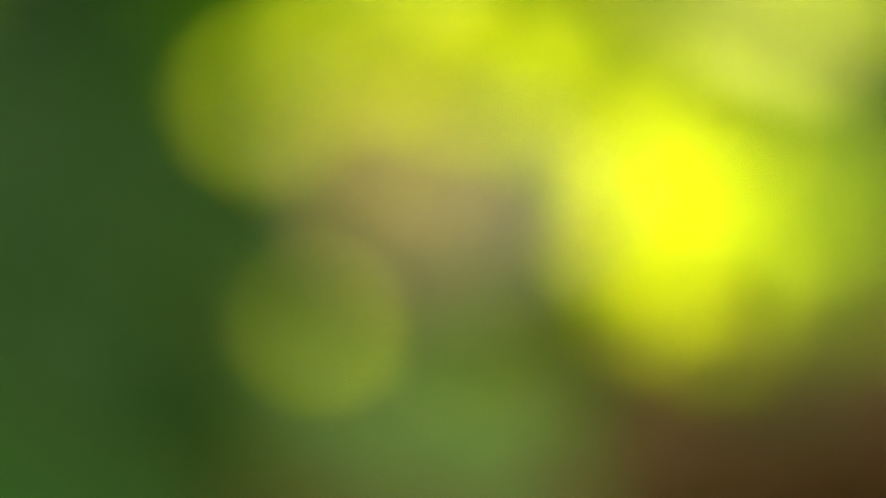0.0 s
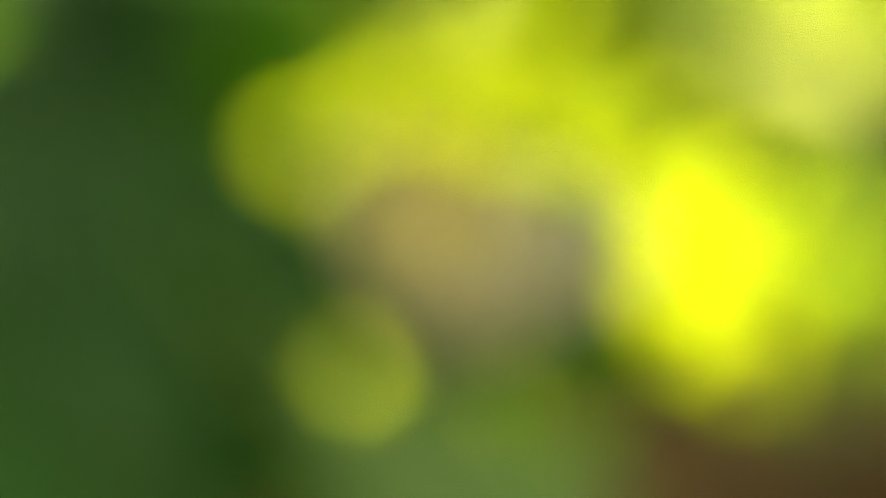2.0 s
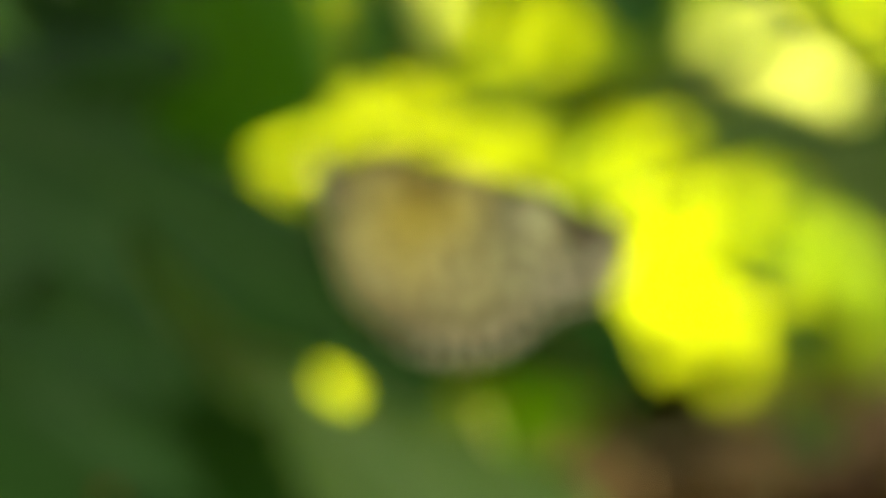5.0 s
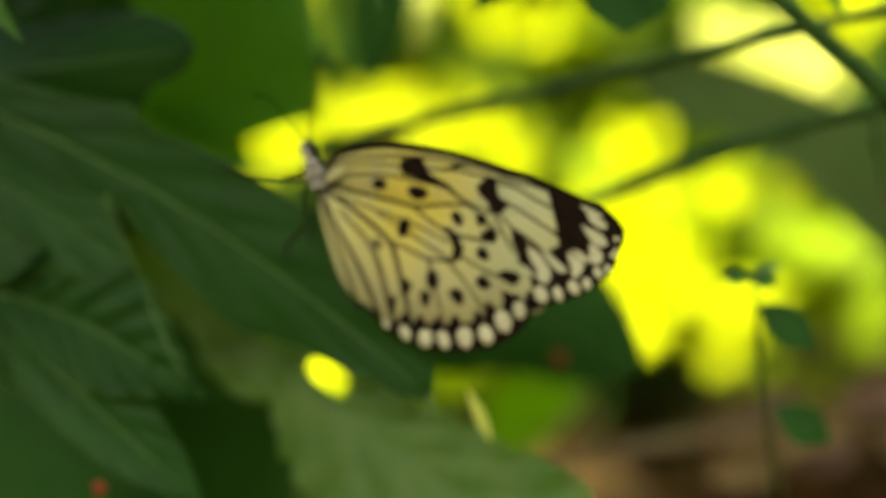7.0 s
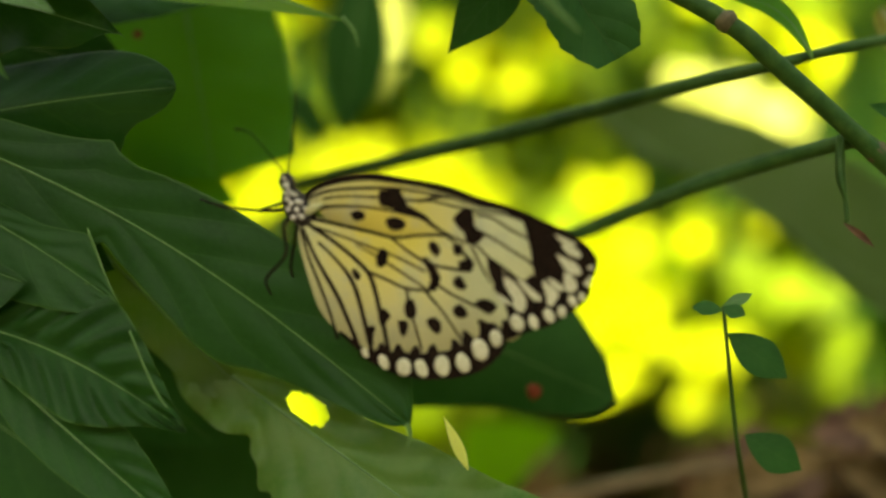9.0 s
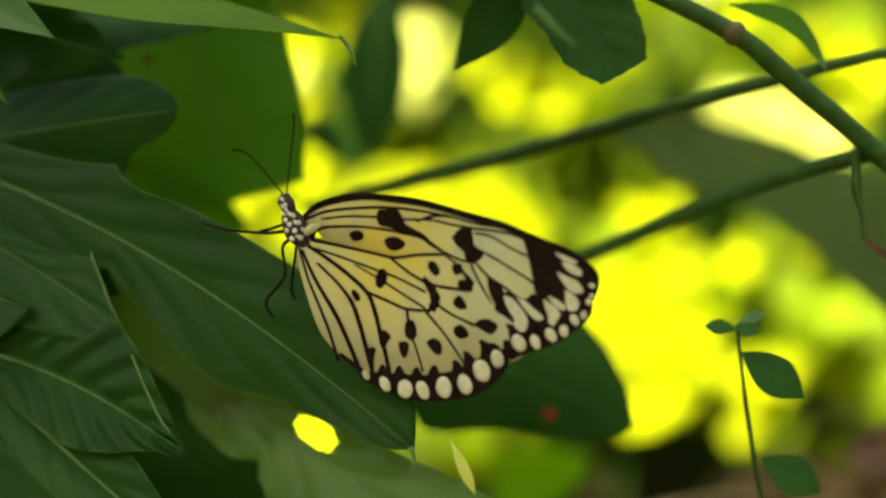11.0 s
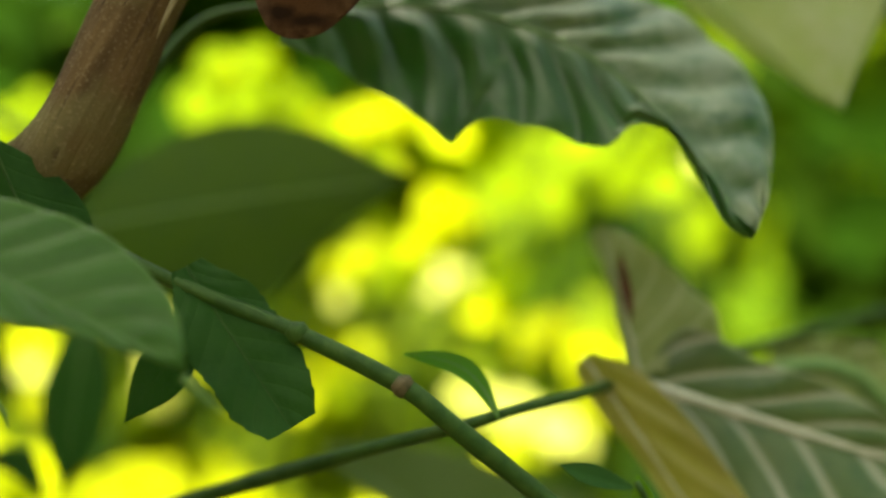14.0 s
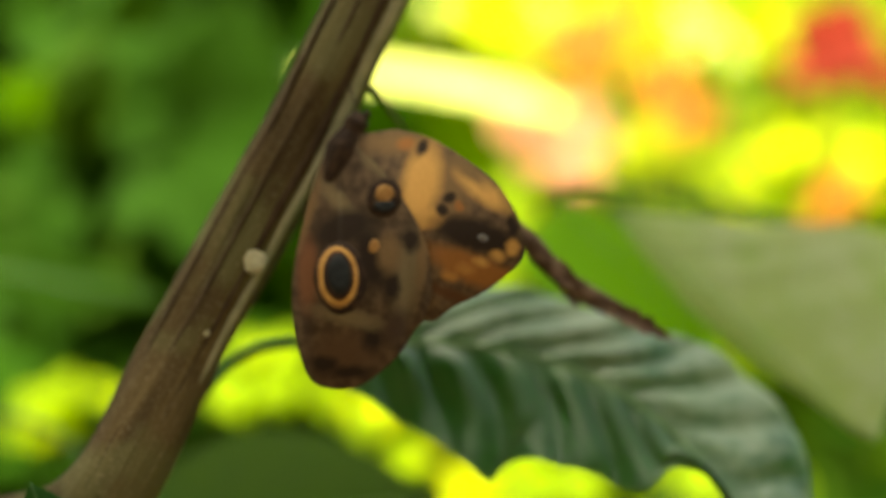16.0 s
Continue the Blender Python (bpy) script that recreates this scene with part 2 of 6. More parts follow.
# The last colour here paints a pale sheen on the ribbed leaf.
SHINY = leaf_mat("glossy_ribbed_leaf", (0.005, 0.046, 0.003), (0.012, 0.066, 0.006), (0.10, 0.16, 0.06), (0.06, 0.20, 0.004), 0.12, 0.36, veins=9, gloss=0.5, vein_share=0.3, spread=0.05, coat=0.1, sheen_tint=(0.20, 0.235, 0.15))
OLIVE = leaf_mat("greyish_arrow_leaf", (0.10, 0.15, 0.05), (0.17, 0.21, 0.09), (0.42, 0.44, 0.28), (0.25, 0.30, 0.05), 0.3, 0.5, veins=5, vein_share=0.6, spread=0.05)
# This leaf's silvery sheen is painted in by its last colour as well.
SILVERY = leaf_mat("pale_leaf_sheen_painted", (0.12, 0.19, 0.03), (0.16, 0.21, 0.05), (0.2, 0.24, 0.1), (0.2, 0.3, 0.02), 0.3, 0.62, veins=5, gloss=0.4, vein_share=0.2, spread=0.05, sheen_tint=(0.24, 0.27, 0.17))
SLENDER = leaf_mat("yellow_green_narrow_leaf", (0.046, 0.118, 0.006), (0.066, 0.145, 0.009), (0.15, 0.25, 0.03), (0.2, 0.38, 0.006), 0.35, 0.5, veins=11, vein_share=0.4, gloss=0.12, spread=0.05, vein_width=0.08)
# Two bright base colours that carry the glow of sunlit leaves.
SUNNY = leaf_mat("yellow_green_leaf_sun_painted", (0.24, 0.272, 0.006), (0.31, 0.34, 0.010), (0.32, 0.36, 0.04), (0.35, 0.43, 0.006), 0.3, 0.5, gloss=0.03, vein_share=0.2, spread=0.45)
LIGHT = leaf_mat("pale_leaf_sun_painted", (0.52, 0.55, 0.10), (0.58, 0.60, 0.17), (0.6, 0.6, 0.2), (0.7, 0.74, 0.12), 0.5, 0.4, gloss=0.12, vein_share=0.2, spread=0.15)
# A duller yellow-green that carries hazy light in its base colour.
MELLOW = leaf_mat("yellow_green_leaf_haze_painted", (0.085, 0.135, 0.004), (0.14, 0.19, 0.006), (0.2, 0.24, 0.03), (0.20, 0.30, 0.005), 0.35, 0.6, gloss=0.08, vein_share=0.2, spread=0.5)
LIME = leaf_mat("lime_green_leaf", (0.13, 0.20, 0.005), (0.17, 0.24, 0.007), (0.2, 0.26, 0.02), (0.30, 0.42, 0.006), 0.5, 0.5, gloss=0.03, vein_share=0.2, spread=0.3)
MIDGREEN = leaf_mat("mid_green_leaf", (0.040, 0.085, 0.003), (0.07, 0.115, 0.004), (0.1, 0.16, 0.02), (0.16, 0.28, 0.004), 0.4, 0.7, gloss=0.04, vein_share=0.2, spread=0.3)
# Shade is put into this green; the sun still reaches these leaves.
SHADE = leaf_mat("green_leaf_shade_painted", (0.007, 0.024, 0.001), (0.013, 0.035, 0.002), (0.03, 0.06, 0.01), (0.05, 0.11, 0.002), 0.3, 0.7, gloss=0.02, vein_share=0.2, spread=0.25)
GRASSY = leaf_mat("bright_green_leaf", (0.10, 0.24, 0.006), (0.12, 0.28, 0.01), (0.14, 0.28, 0.02), (0.2, 0.45, 0.005), 0.4, 0.5, gloss=0.12, vein_share=0.2, spread=0.05)
# Base colour lowered to stand in for shade on background leaves.
BIGDARK = leaf_mat("background_leaf_shade_painted", (0.013, 0.034, 0.0015), (0.022, 0.047, 0.002), (0.03, 0.06, 0.006), (0.05, 0.10, 0.002), 0.35, 0.6, gloss=0.05, vein_share=0.2, spread=0.05)
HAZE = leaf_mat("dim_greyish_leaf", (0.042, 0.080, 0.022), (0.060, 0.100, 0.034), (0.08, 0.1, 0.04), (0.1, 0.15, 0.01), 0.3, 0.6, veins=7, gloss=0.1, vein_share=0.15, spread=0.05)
STEM = plain_mat("green_stem", (0.018, 0.054, 0.008), (0.033, 0.078, 0.013), 0.5, 250.0, 0.0002, 0.15)
NODE = plain_mat("reddish_node", (0.045, 0.048, 0.017), (0.075, 0.062, 0.026), 0.7, 600.0)
RIB = plain_mat("leaf_rib", (0.07, 0.15, 0.035), (0.10, 0.19, 0.05), 0.5, 400.0, 0.0001)
BARK = bark_mat()
BARKRIDGE = plain_mat("pale_bark_ridge", (0.20, 0.19, 0.11), (0.28, 0.26, 0.16), 0.9, 200.0, 0.0006, 0.1)
BARKDARK = plain_mat("dark_bark_furrow", (0.035, 0.022, 0.014), (0.06, 0.04, 0.024), 0.95, 200.0, 0.0006, 0.1)
LICHEN = plain_mat("pale_lichen", (0.26, 0.24, 0.15), (0.34, 0.31, 0.2), 0.9, 500.0)
DRY = plain_mat("dry_brown_twig", (0.05, 0.026, 0.016), (0.11, 0.065, 0.04), 0.85, 300.0, 0.0004)
DEADTWIG = plain_mat("dead_mauve_brown_twig", (0.06, 0.036, 0.024), (0.17, 0.12, 0.09), 0.9, 250.0, 0.0006, 0.1)
RUST = plain_mat("rust_dry_leaf", (0.06, 0.03, 0.013), (0.10, 0.045, 0.02), 0.8, 400.0, 0.0003, share=0.2)
TAN = plain_mat("tan_dry_leaf", (0.085, 0.056, 0.018), (0.15, 0.105, 0.042), 0.85, 200.0, 0.0004, share=0.15)
STICK = plain_mat("pale_dry_stick", (0.11, 0.088, 0.045), (0.18, 0.145, 0.08), 0.85, 200.0, 0.0004)
LOG = plain_mat("rotten_red_brown_log", (0.013, 0.0075, 0.002), (0.042, 0.023, 0.005), 0.95, 40.0, 0.006, 0.1, 300.0, contrast=(0.4, 0.58))
SOIL = plain_mat("dark_soil", (0.028, 0.019, 0.010), (0.055, 0.036, 0.019), 0.95, 12.0, 0.01, 0.1, 120.0)
WING = wing_mat()
INK = plain_mat("black_wing_scales", (0.005, 0.003, 0.002), (0.014, 0.008, 0.005), 0.8, 900.0, 0.0001, 0.06)
BEAD = plain_mat("cream_wing_dot", (0.46, 0.46, 0.31), (0.55, 0.55, 0.39), 0.7, 900.0, 0.0001, 0.2, share=0.15)
BODY = plain_mat("black_hairy_body", (0.010, 0.008, 0.007), (0.03, 0.024, 0.02), 0.6, 1500.0, 0.0002)
FLECK = plain_mat("white_body_fleck", (0.5, 0.49, 0.42), (0.66, 0.64, 0.56), 0.8, 1500.0, 0.0001)
OWLWING = plain_mat("mottled_brown_wing", (0.052, 0.032, 0.020), (0.105, 0.072, 0.048), 0.8, 260.0, 0.0001, 0.15, 1800.0, share=0.1)
# scale colours of the brown butterfly's wings
BUFF = (0.15, 0.09, 0.04)
GINGER = (0.24, 0.1, 0.028)
SAND = (0.46, 0.25, 0.075)
UMBER = (0.02, 0.012, 0.008)
AMBER = (0.34, 0.16, 0.045)
DRAB = (0.135, 0.1, 0.052)
OWLFORE_HIGH = ((105, 232, 60, 18, 0, 0.5, BUFF), (120, 230, 16, 12, 0, 0.4, GINGER), (193, 148, 28, 58, -20, 0.4, BUFF), (147, 157, 33, 72, 12, 0.35, SAND), (166, 95, 24, 18, -20, 0.3, SAND), (150, 223, 9, 16, 30, 0.4, UMBER), (255, 142, 18, 54, -50, 0.45, SAND), (230, 180, 12, 40, -45, 0.5, BUFF), (182, 109, 12, 10, 0, 0.3, UMBER), (197, 131, 11, 12, 0, 0.3, UMBER), (214, 115, 8, 10, 0, 0.3, GINGER))
OWLFORE_LOW = ((244, 63, 82, 27, 18, 0.3, UMBER), (244, 1, 95, 26, 24, 0.3, GINGER), (195, -7, 14, 9, 20, 0.6, AMBER), (222, 5, 14, 9, 20, 0.6, AMBER), (250, 17, 13, 8, 20, 0.6, SAND), (278, 27, 13, 8, 20, 0.6, SAND), (305, 40, 12, 14, 20, 0.4, SAND), (306, 77, 9, 20, -10, 0.3, UMBER), (253, 59, 7, 6, 0, 0.4, (0.2, 0.2, 0.2)), (200, -40, 60, 9, 25, 0.6, (0.08, 0.035, 0.015)))
OWLFORE = pattern_mat("owl_forewing_scales", (0.055, 0.033, 0.019), (0.12, 0.076, 0.042), OWLFORE_HIGH + OWLFORE_LOW, 0.0001165, 0.0018)
OWLHIND_HIGH = ((5, 215, 16, 50, 25, 0.5, UMBER), (9, 123, 58, 13, 48, 0.5, DRAB), (75, 195, 40, 16, 40, 0.5, DRAB), (120, -5, 24, 75, 8, 0.4, DRAB), (150, 45, 10, 70, 5, 0.5, BUFF), (94, -21, 15, 26, 0, 0.4, UMBER), (127, 59, 17, 22, 0, 0.4, UMBER), (8, 82, 58, 30, -20, 0.35, UMBER), (58, 30, 26, 58, -10, 0.35, UMBER))
OWLHIND_LOW = ((90, 35, 20, 30, 0, 0.5, BUFF), (-53, 4, 18, 62, 0, 0.4, (0.14, 0.058, 0.026)), (-60, 95, 10, 70, 20, 0.6, BUFF), (9, -139, 62, 38, 0, 0.5, (0.075, 0.042, 0.022)), (-25, -155, 22, 14, 0, 0.4, UMBER), (60, -110, 18, 24, 0, 0.5, UMBER), (20, -170, 40, 10, 0, 0.5, UMBER), (20, -75, 60, 14, 15, 0.5, DRAB), (100, -95, 20, 30, 20, 0.5, (0.05, 0.03, 0.02)))
OWLHIND = pattern_mat("owl_hindwing_scales", (0.036, 0.021, 0.012), (0.095, 0.060, 0.033), OWLHIND_HIGH + OWLHIND_LOW, 0.0001165, 0.0018)
OWLDARK = plain_mat("dark_brown_scales", (0.018, 0.010, 0.007), (0.04, 0.022, 0.014), 0.8, 500.0, 0.0001, 0.15)
OWLTAN = plain_mat("tan_orange_scales", (0.26, 0.13, 0.04), (0.38, 0.21, 0.08), 0.8, 400.0, 0.0001, 0.15, share=0.15)
OWLRUST = plain_mat("rust_brown_scales", (0.12, 0.048, 0.014), (0.19, 0.085, 0.028), 0.8, 400.0, 0.0001, 0.15, share=0.1)
OWLGREY = plain_mat("greyish_brown_scales", (0.085, 0.06, 0.04), (0.115, 0.085, 0.06), 0.8, 500.0, 0.0001, 0.15)
RING = plain_mat("yellow_tan_ring", (0.44, 0.23, 0.06), (0.54, 0.30, 0.09), 0.8, 700.0, 0.0001, 0.15)
PUPIL = plain_mat("black_eyespot", (0.004, 0.005, 0.006), (0.01, 0.012, 0.014), 0.6, 900.0, 0.0001, 0.2)
RED = plain_mat("red_wing_scales", (0.62, 0.045, 0.02), (0.70, 0.07, 0.03), 0.6, 80.0, 0.0003, share=0.45)
MOULD = plain_mat("brown_leaf_mould", (0.015, 0.008, 0.002), (0.042, 0.021, 0.005), 0.95, 70.0, 0.006, 0.1, 400.0, contrast=(0.4, 0.6))
BLOOM = plain_mat("red_petal", (0.17, 0.014, 0.006), (0.22, 0.022, 0.010), 0.7, 80.0, 0.0003, 0.1, share=0.4)
ORANGE = plain_mat("orange_petal", (0.40, 0.12, 0.016), (0.48, 0.17, 0.03), 0.7, 80.0, 0.0003, 0.1, share=0.4)
PINK = plain_mat("pink_petal", (0.45, 0.17, 0.08), (0.52, 0.22, 0.12), 0.6, 80.0, 0.0003, share=0.4)


# ---- builders ----
def mm(*p):
    return Vector(p) / 1000.0


def thing(name, base, label, category, group="", kind=""):
    ob = new(name)
    ob.location = base
    ob.empty_display_size = 0.01
    return tagged(ob, label, category, group, kind)


def part(name, bm, material, parent, label="", at=None):
    """Links a mesh (or bmesh) as one object under a thing or part, placed in the world by the matrix at."""
    if isinstance(bm, bmesh.types.BMesh):
        me = bpy.data.meshes.new(name)
        bm.to_mesh(me)
        bm.free()
        for p in me.polygons:
            p.use_smooth = True
        me.materials.append(material)
    else:
        me = bm
    ob = new(name, me)
    if parent:
        ob.parent = parent
        ob.matrix_parent_inverse = world_of(parent).inverted()
    ob.matrix_basis = at or Matrix.Identity(4)
    if label:
        ob["label"] = label
    return ob


def world_of(ob):
    m = ob.matrix_parent_inverse @ ob.matrix_basis if ob.parent else ob.matrix_basis.copy()
    return world_of(ob.parent) @ m if ob.parent else m


def smooth_path(points, steps=6):
    """Catmull-Rom through points of any length of tuple."""
    pts = [Vector(p) for p in points]
    if len(pts) < 3:
        return [pts[0].lerp(pts[-1], i / steps) for i in range(steps + 1)]
    res = []
    for i in range(len(pts) - 1):
        p0, p1, p2, p3 = pts[max(i - 1, 0)], pts[i], pts[i + 1], pts[min(i + 2, len(pts) - 1)]
        for k in range(steps):
            t = k / steps
            res.append(0.5 * (2 * p1 + (p2 - p0) * t + (2 * p0 - 5 * p1 + 4 * p2 - p3) * t * t + (3 * p1 - p0 - 3 * p2 + p3) * t ** 3))
    res.append(pts[-1])
    return res


def tube(points, radii, sides=10, steps=6, rough=0.0, lumps=0.0):
    """A closed, tapering tube along a smooth path; rough adds uneven ridges, lumps swells it here and there."""
    path = smooth_path(points, steps)
    n = len(path)
    rad = [np.interp(i / (n - 1), np.linspace(0, 1, len(radii)), radii) for i in range(n)]
    bm = bmesh.new()
    rings, side = [], None
    for i, p in enumerate(path):
        d = (path[min(i + 1, n - 1)] - path[max(i - 1, 0)]).normalized()
        side = (side - d * side.dot(d)).normalized() if side else d.orthogonal().normalized()
        up = d.cross(side)
        swell = 1 + lumps * noise.noise(p * 60)
        ring = []
        for k in range(sides):
            a = 2 * math.pi * k / sides
            r = rad[i] * swell * (1 + rough * noise.noise(Vector((math.cos(a) * 2.2, math.sin(a) * 2.2, i * 0.12))))
            ring.append(bm.verts.new(p + (side * math.cos(a) + up * math.sin(a)) * r))
        rings.append(ring)
    for a, b in zip(rings, rings[1:]):
        for k in range(sides):
            bm.faces.new((a[k], a[(k + 1) % sides], b[(k + 1) % sides], b[k]))
    bm.faces.new(rings[0][::-1])
    bm.faces.new(rings[-1])
    return bm


def ovate(u, blunt=0.55, tip=1.0):
    """Half-width of a leaf, 0 to 1, widest at blunt."""
    e = math.log(0.5) / math.log(blunt)
    return max(0.0, math.sin(math.pi * u ** e)) ** (0.75 if u ** e < 0.5 else 0.75 + 0.35 * tip)


def blade(length, half, shape=ovate, bend=0.0, fold=0.0, quilt=0.0, ribs=8, wave=0.0, waves=5, tooth=0.0, teeth=30, twist=0.0, hole=None, lobes=None, nl=36, nw=6, seed=0, sway=0.0, edges=None, stray=0.0):
    """A leaf blade from the origin along +x, its face to +z. lobes: (place, depth, breadth) bays cut in the margin, place < 0 on the other side.
    edges: the two margins' half-widths in millimetres along the midrib, instead of shape."""
    bm = bmesh.new()
    sides = [margin(e) for e in edges] if edges else None
    uvl = bm.loops.layers.uv.new("UVMap")
    grid, uvs = [], {}
    for i in range(nl + 1):
        u = i / nl
        row = []
        w0 = half * shape(u)
        ang = bend * u
        cx = length * (math.sin(ang) / bend if abs(bend) > 1e-4 else u)
        cz = -length * ((1 - math.cos(ang)) / bend if abs(bend) > 1e-4 else 0)
        for j in range(-nw, nw + 1):
            v = j / nw
            if sides:
                w0 = sides[0 if v > 0 else 1](u)
            w = w0 * (1 + 0.06 * noise.noise(Vector((u * 5, seed * 3.1 + (1 if v > 0 else 7), 0.3))))
            for place, depth, breadth in lobes or ():
                if (place > 0) == (v > 0):
                    w *= 1 - depth * math.exp(-((u - abs(place)) / breadth) ** 2)
            w *= 1 - tooth * (teeth * u % 1.0) * abs(v) ** 4
            y = v * w
            z = fold * abs(y) + quilt * abs(math.sin(math.pi * (u * ribs - 1.7 * abs(v) + stray * noise.noise(Vector((u * 4, v * 1.2, seed * 1.7)))))) * min(1, 4 * abs(v)) * (1 - 0.5 * abs(v)) * (1 + stray * noise.noise(Vector((u * 3 + 9, v * 2, seed))))
            z += wave * v * v * math.sin(2 * math.pi * waves * u + seed + (2 if v > 0 else 0))
            tw = twist * u
            y, z = y * math.cos(tw) - z * math.sin(tw), y * math.sin(tw) + z * math.cos(tw)
            p = Vector((cx + z * math.sin(ang), y + sway * length * math.sin(math.pi * u), cz + z * math.cos(ang)))
            q = bm.verts.new(p)
            uvs[q] = (u, (v + 1) / 2)
            row.append(q)
        grid.append(row)
    for i in range(nl):
        for j in range(2 * nw):
            u, v = (i + 0.5) / nl, (j + 0.5) / nw - 1
            if hole and ((u - hole[0]) / hole[2]) ** 2 + ((v - hole[1]) / hole[3]) ** 2 < 1:
                continue
            f = bm.faces.new((grid[i][j], grid[i + 1][j], grid[i + 1][j + 1], grid[i][j + 1]))
            for loop in f.loops:
                loop[uvl].uv = uvs[loop.vert]
    return bm


def margin(table):
    """A leaf's half-width in metres along its length, through a few (place, millimetres)."""
    pts = list(table)
    if pts[0][0] > 0.03:
        pts = [(0.0, 0.2)] + pts
    pts = sorted((p.x, max(p.y, 0.4)) for p in smooth_path(pts + [(1.0, 0.1)], 6))
    us, ws = [p[0] for p in pts], [p[1] for p in pts]
    return lambda u: float(np.interp(u, us, ws)) / 1000


def facing(base, tip, face):
    """The pose of a leaf that runs from base towards tip with its face turned to the way given."""
    x = (Vector(tip) - Vector(base)).normalized()
    z = Vector(face)
    z = (z - x * z.dot(x)).normalized()
    y = z.cross(x)
    m = Matrix((x, y, z)).transposed().to_4x4()
    m.translation = base
    return m


def chord(bend):
    return abs(2 * math.sin(bend / 2) / bend) if abs(bend) > 1e-4 else 1.0


def leaf(parent, base, tip, half, face, material, label="", rib=None, rib_radius=0.0006, name="leaf", **given):
    """One leaf from base to tip (world), with a raised midrib as a part of its own."""
    base, tip = Vector(base), Vector(tip)
    bend = given.get("bend", 0.0)
    m = facing(base, tip, face)
    if abs(bend) > 1e-4:
        m = m @ Matrix.Rotation(-bend / 2, 4, "Y")
    length = (tip - base).length / chord(bend)
    ob = part(name, blade(length, half, **given), material, parent, label, m)
    if rib:
        sway = given.get("sway", 0.0)
        line = []
        for i in range(9):
            u = i / 8 * 0.97
            a = bend * u
            line.append((length * (math.sin(a) / bend if abs(bend) > 1e-4 else u), sway * length * math.sin(math.pi * u), -length * ((1 - math.cos(a)) / bend if abs(bend) > 1e-4 else 0)))
        part("midrib", tube(line, (rib_radius, rib_radius * 0.25), 6, 2), rib, ob, "", m)
    return ob


# ---- setting: soil, fallen log, distance ----
def make_ground():
    bm = bmesh.new()
    xs = [-400, -60, -8, -3, -1.5] + [x * 0.1 for x in range(-10, 11)] + [1.5, 3, 8, 60, 400]
    ys = [-400, -60, -8, -3, -1.5] + [x * 0.1 for x in range(-10, 16)] + [3, 8, 60, 400]
    rows = [[bm.verts.new((x, y, -0.56 + 0.03 * noise.noise(Vector((x * 3, y * 3, 0))))) for x in xs] for y in ys]
    for a, b in zip(rows, rows[1:]):
        for k in range(len(xs) - 1):
            bm.faces.new((a[k], a[k + 1], b[k + 1], b[k]))
    ob = part("ground", bm, SOIL, None)
    tagged(ob, "dark bare soil of a planted bed", "ground", kind="structure")


make_ground()


def make_log():
    """A rotten log lying on the soil behind the plants."""
    base = Vector((0.05, 0.42, -0.34))
    ob = thing("fallen_log", base, "rotten red-brown fallen log lying on the soil", "log")
    part("trunk", tube(((-0.9, 0.50, -0.40), (-0.35, 0.46, -0.38), (0.1, 0.42, -0.345), (0.5, 0.40, -0.33), (1.1, 0.38, -0.33)), (0.20, 0.215, 0.21, 0.22, 0.2), 28, 10, 0.12, 0.1), LOG, ob)
    for k in range(26):
        x = -0.12 + 0.012 * k + random.uniform(-0.01, 0.01)
        p = Vector((x, random.uniform(0.27, 0.38), -0.128 + random.uniform(-0.02, 0.0)))
        if k % 3 == 0:
            tip = p + Vector((random.uniform(-0.05, 0.05), random.uniform(-0.04, 0.02), random.uniform(-0.004, 0.012)))
            part("bark_strip", tube((p, (p + tip) / 2 + Vector((0, 0, 0.004)), tip), (0.003, 0.004, 0.0015), 6, 3, 0.3), LOG, ob)


make_log()


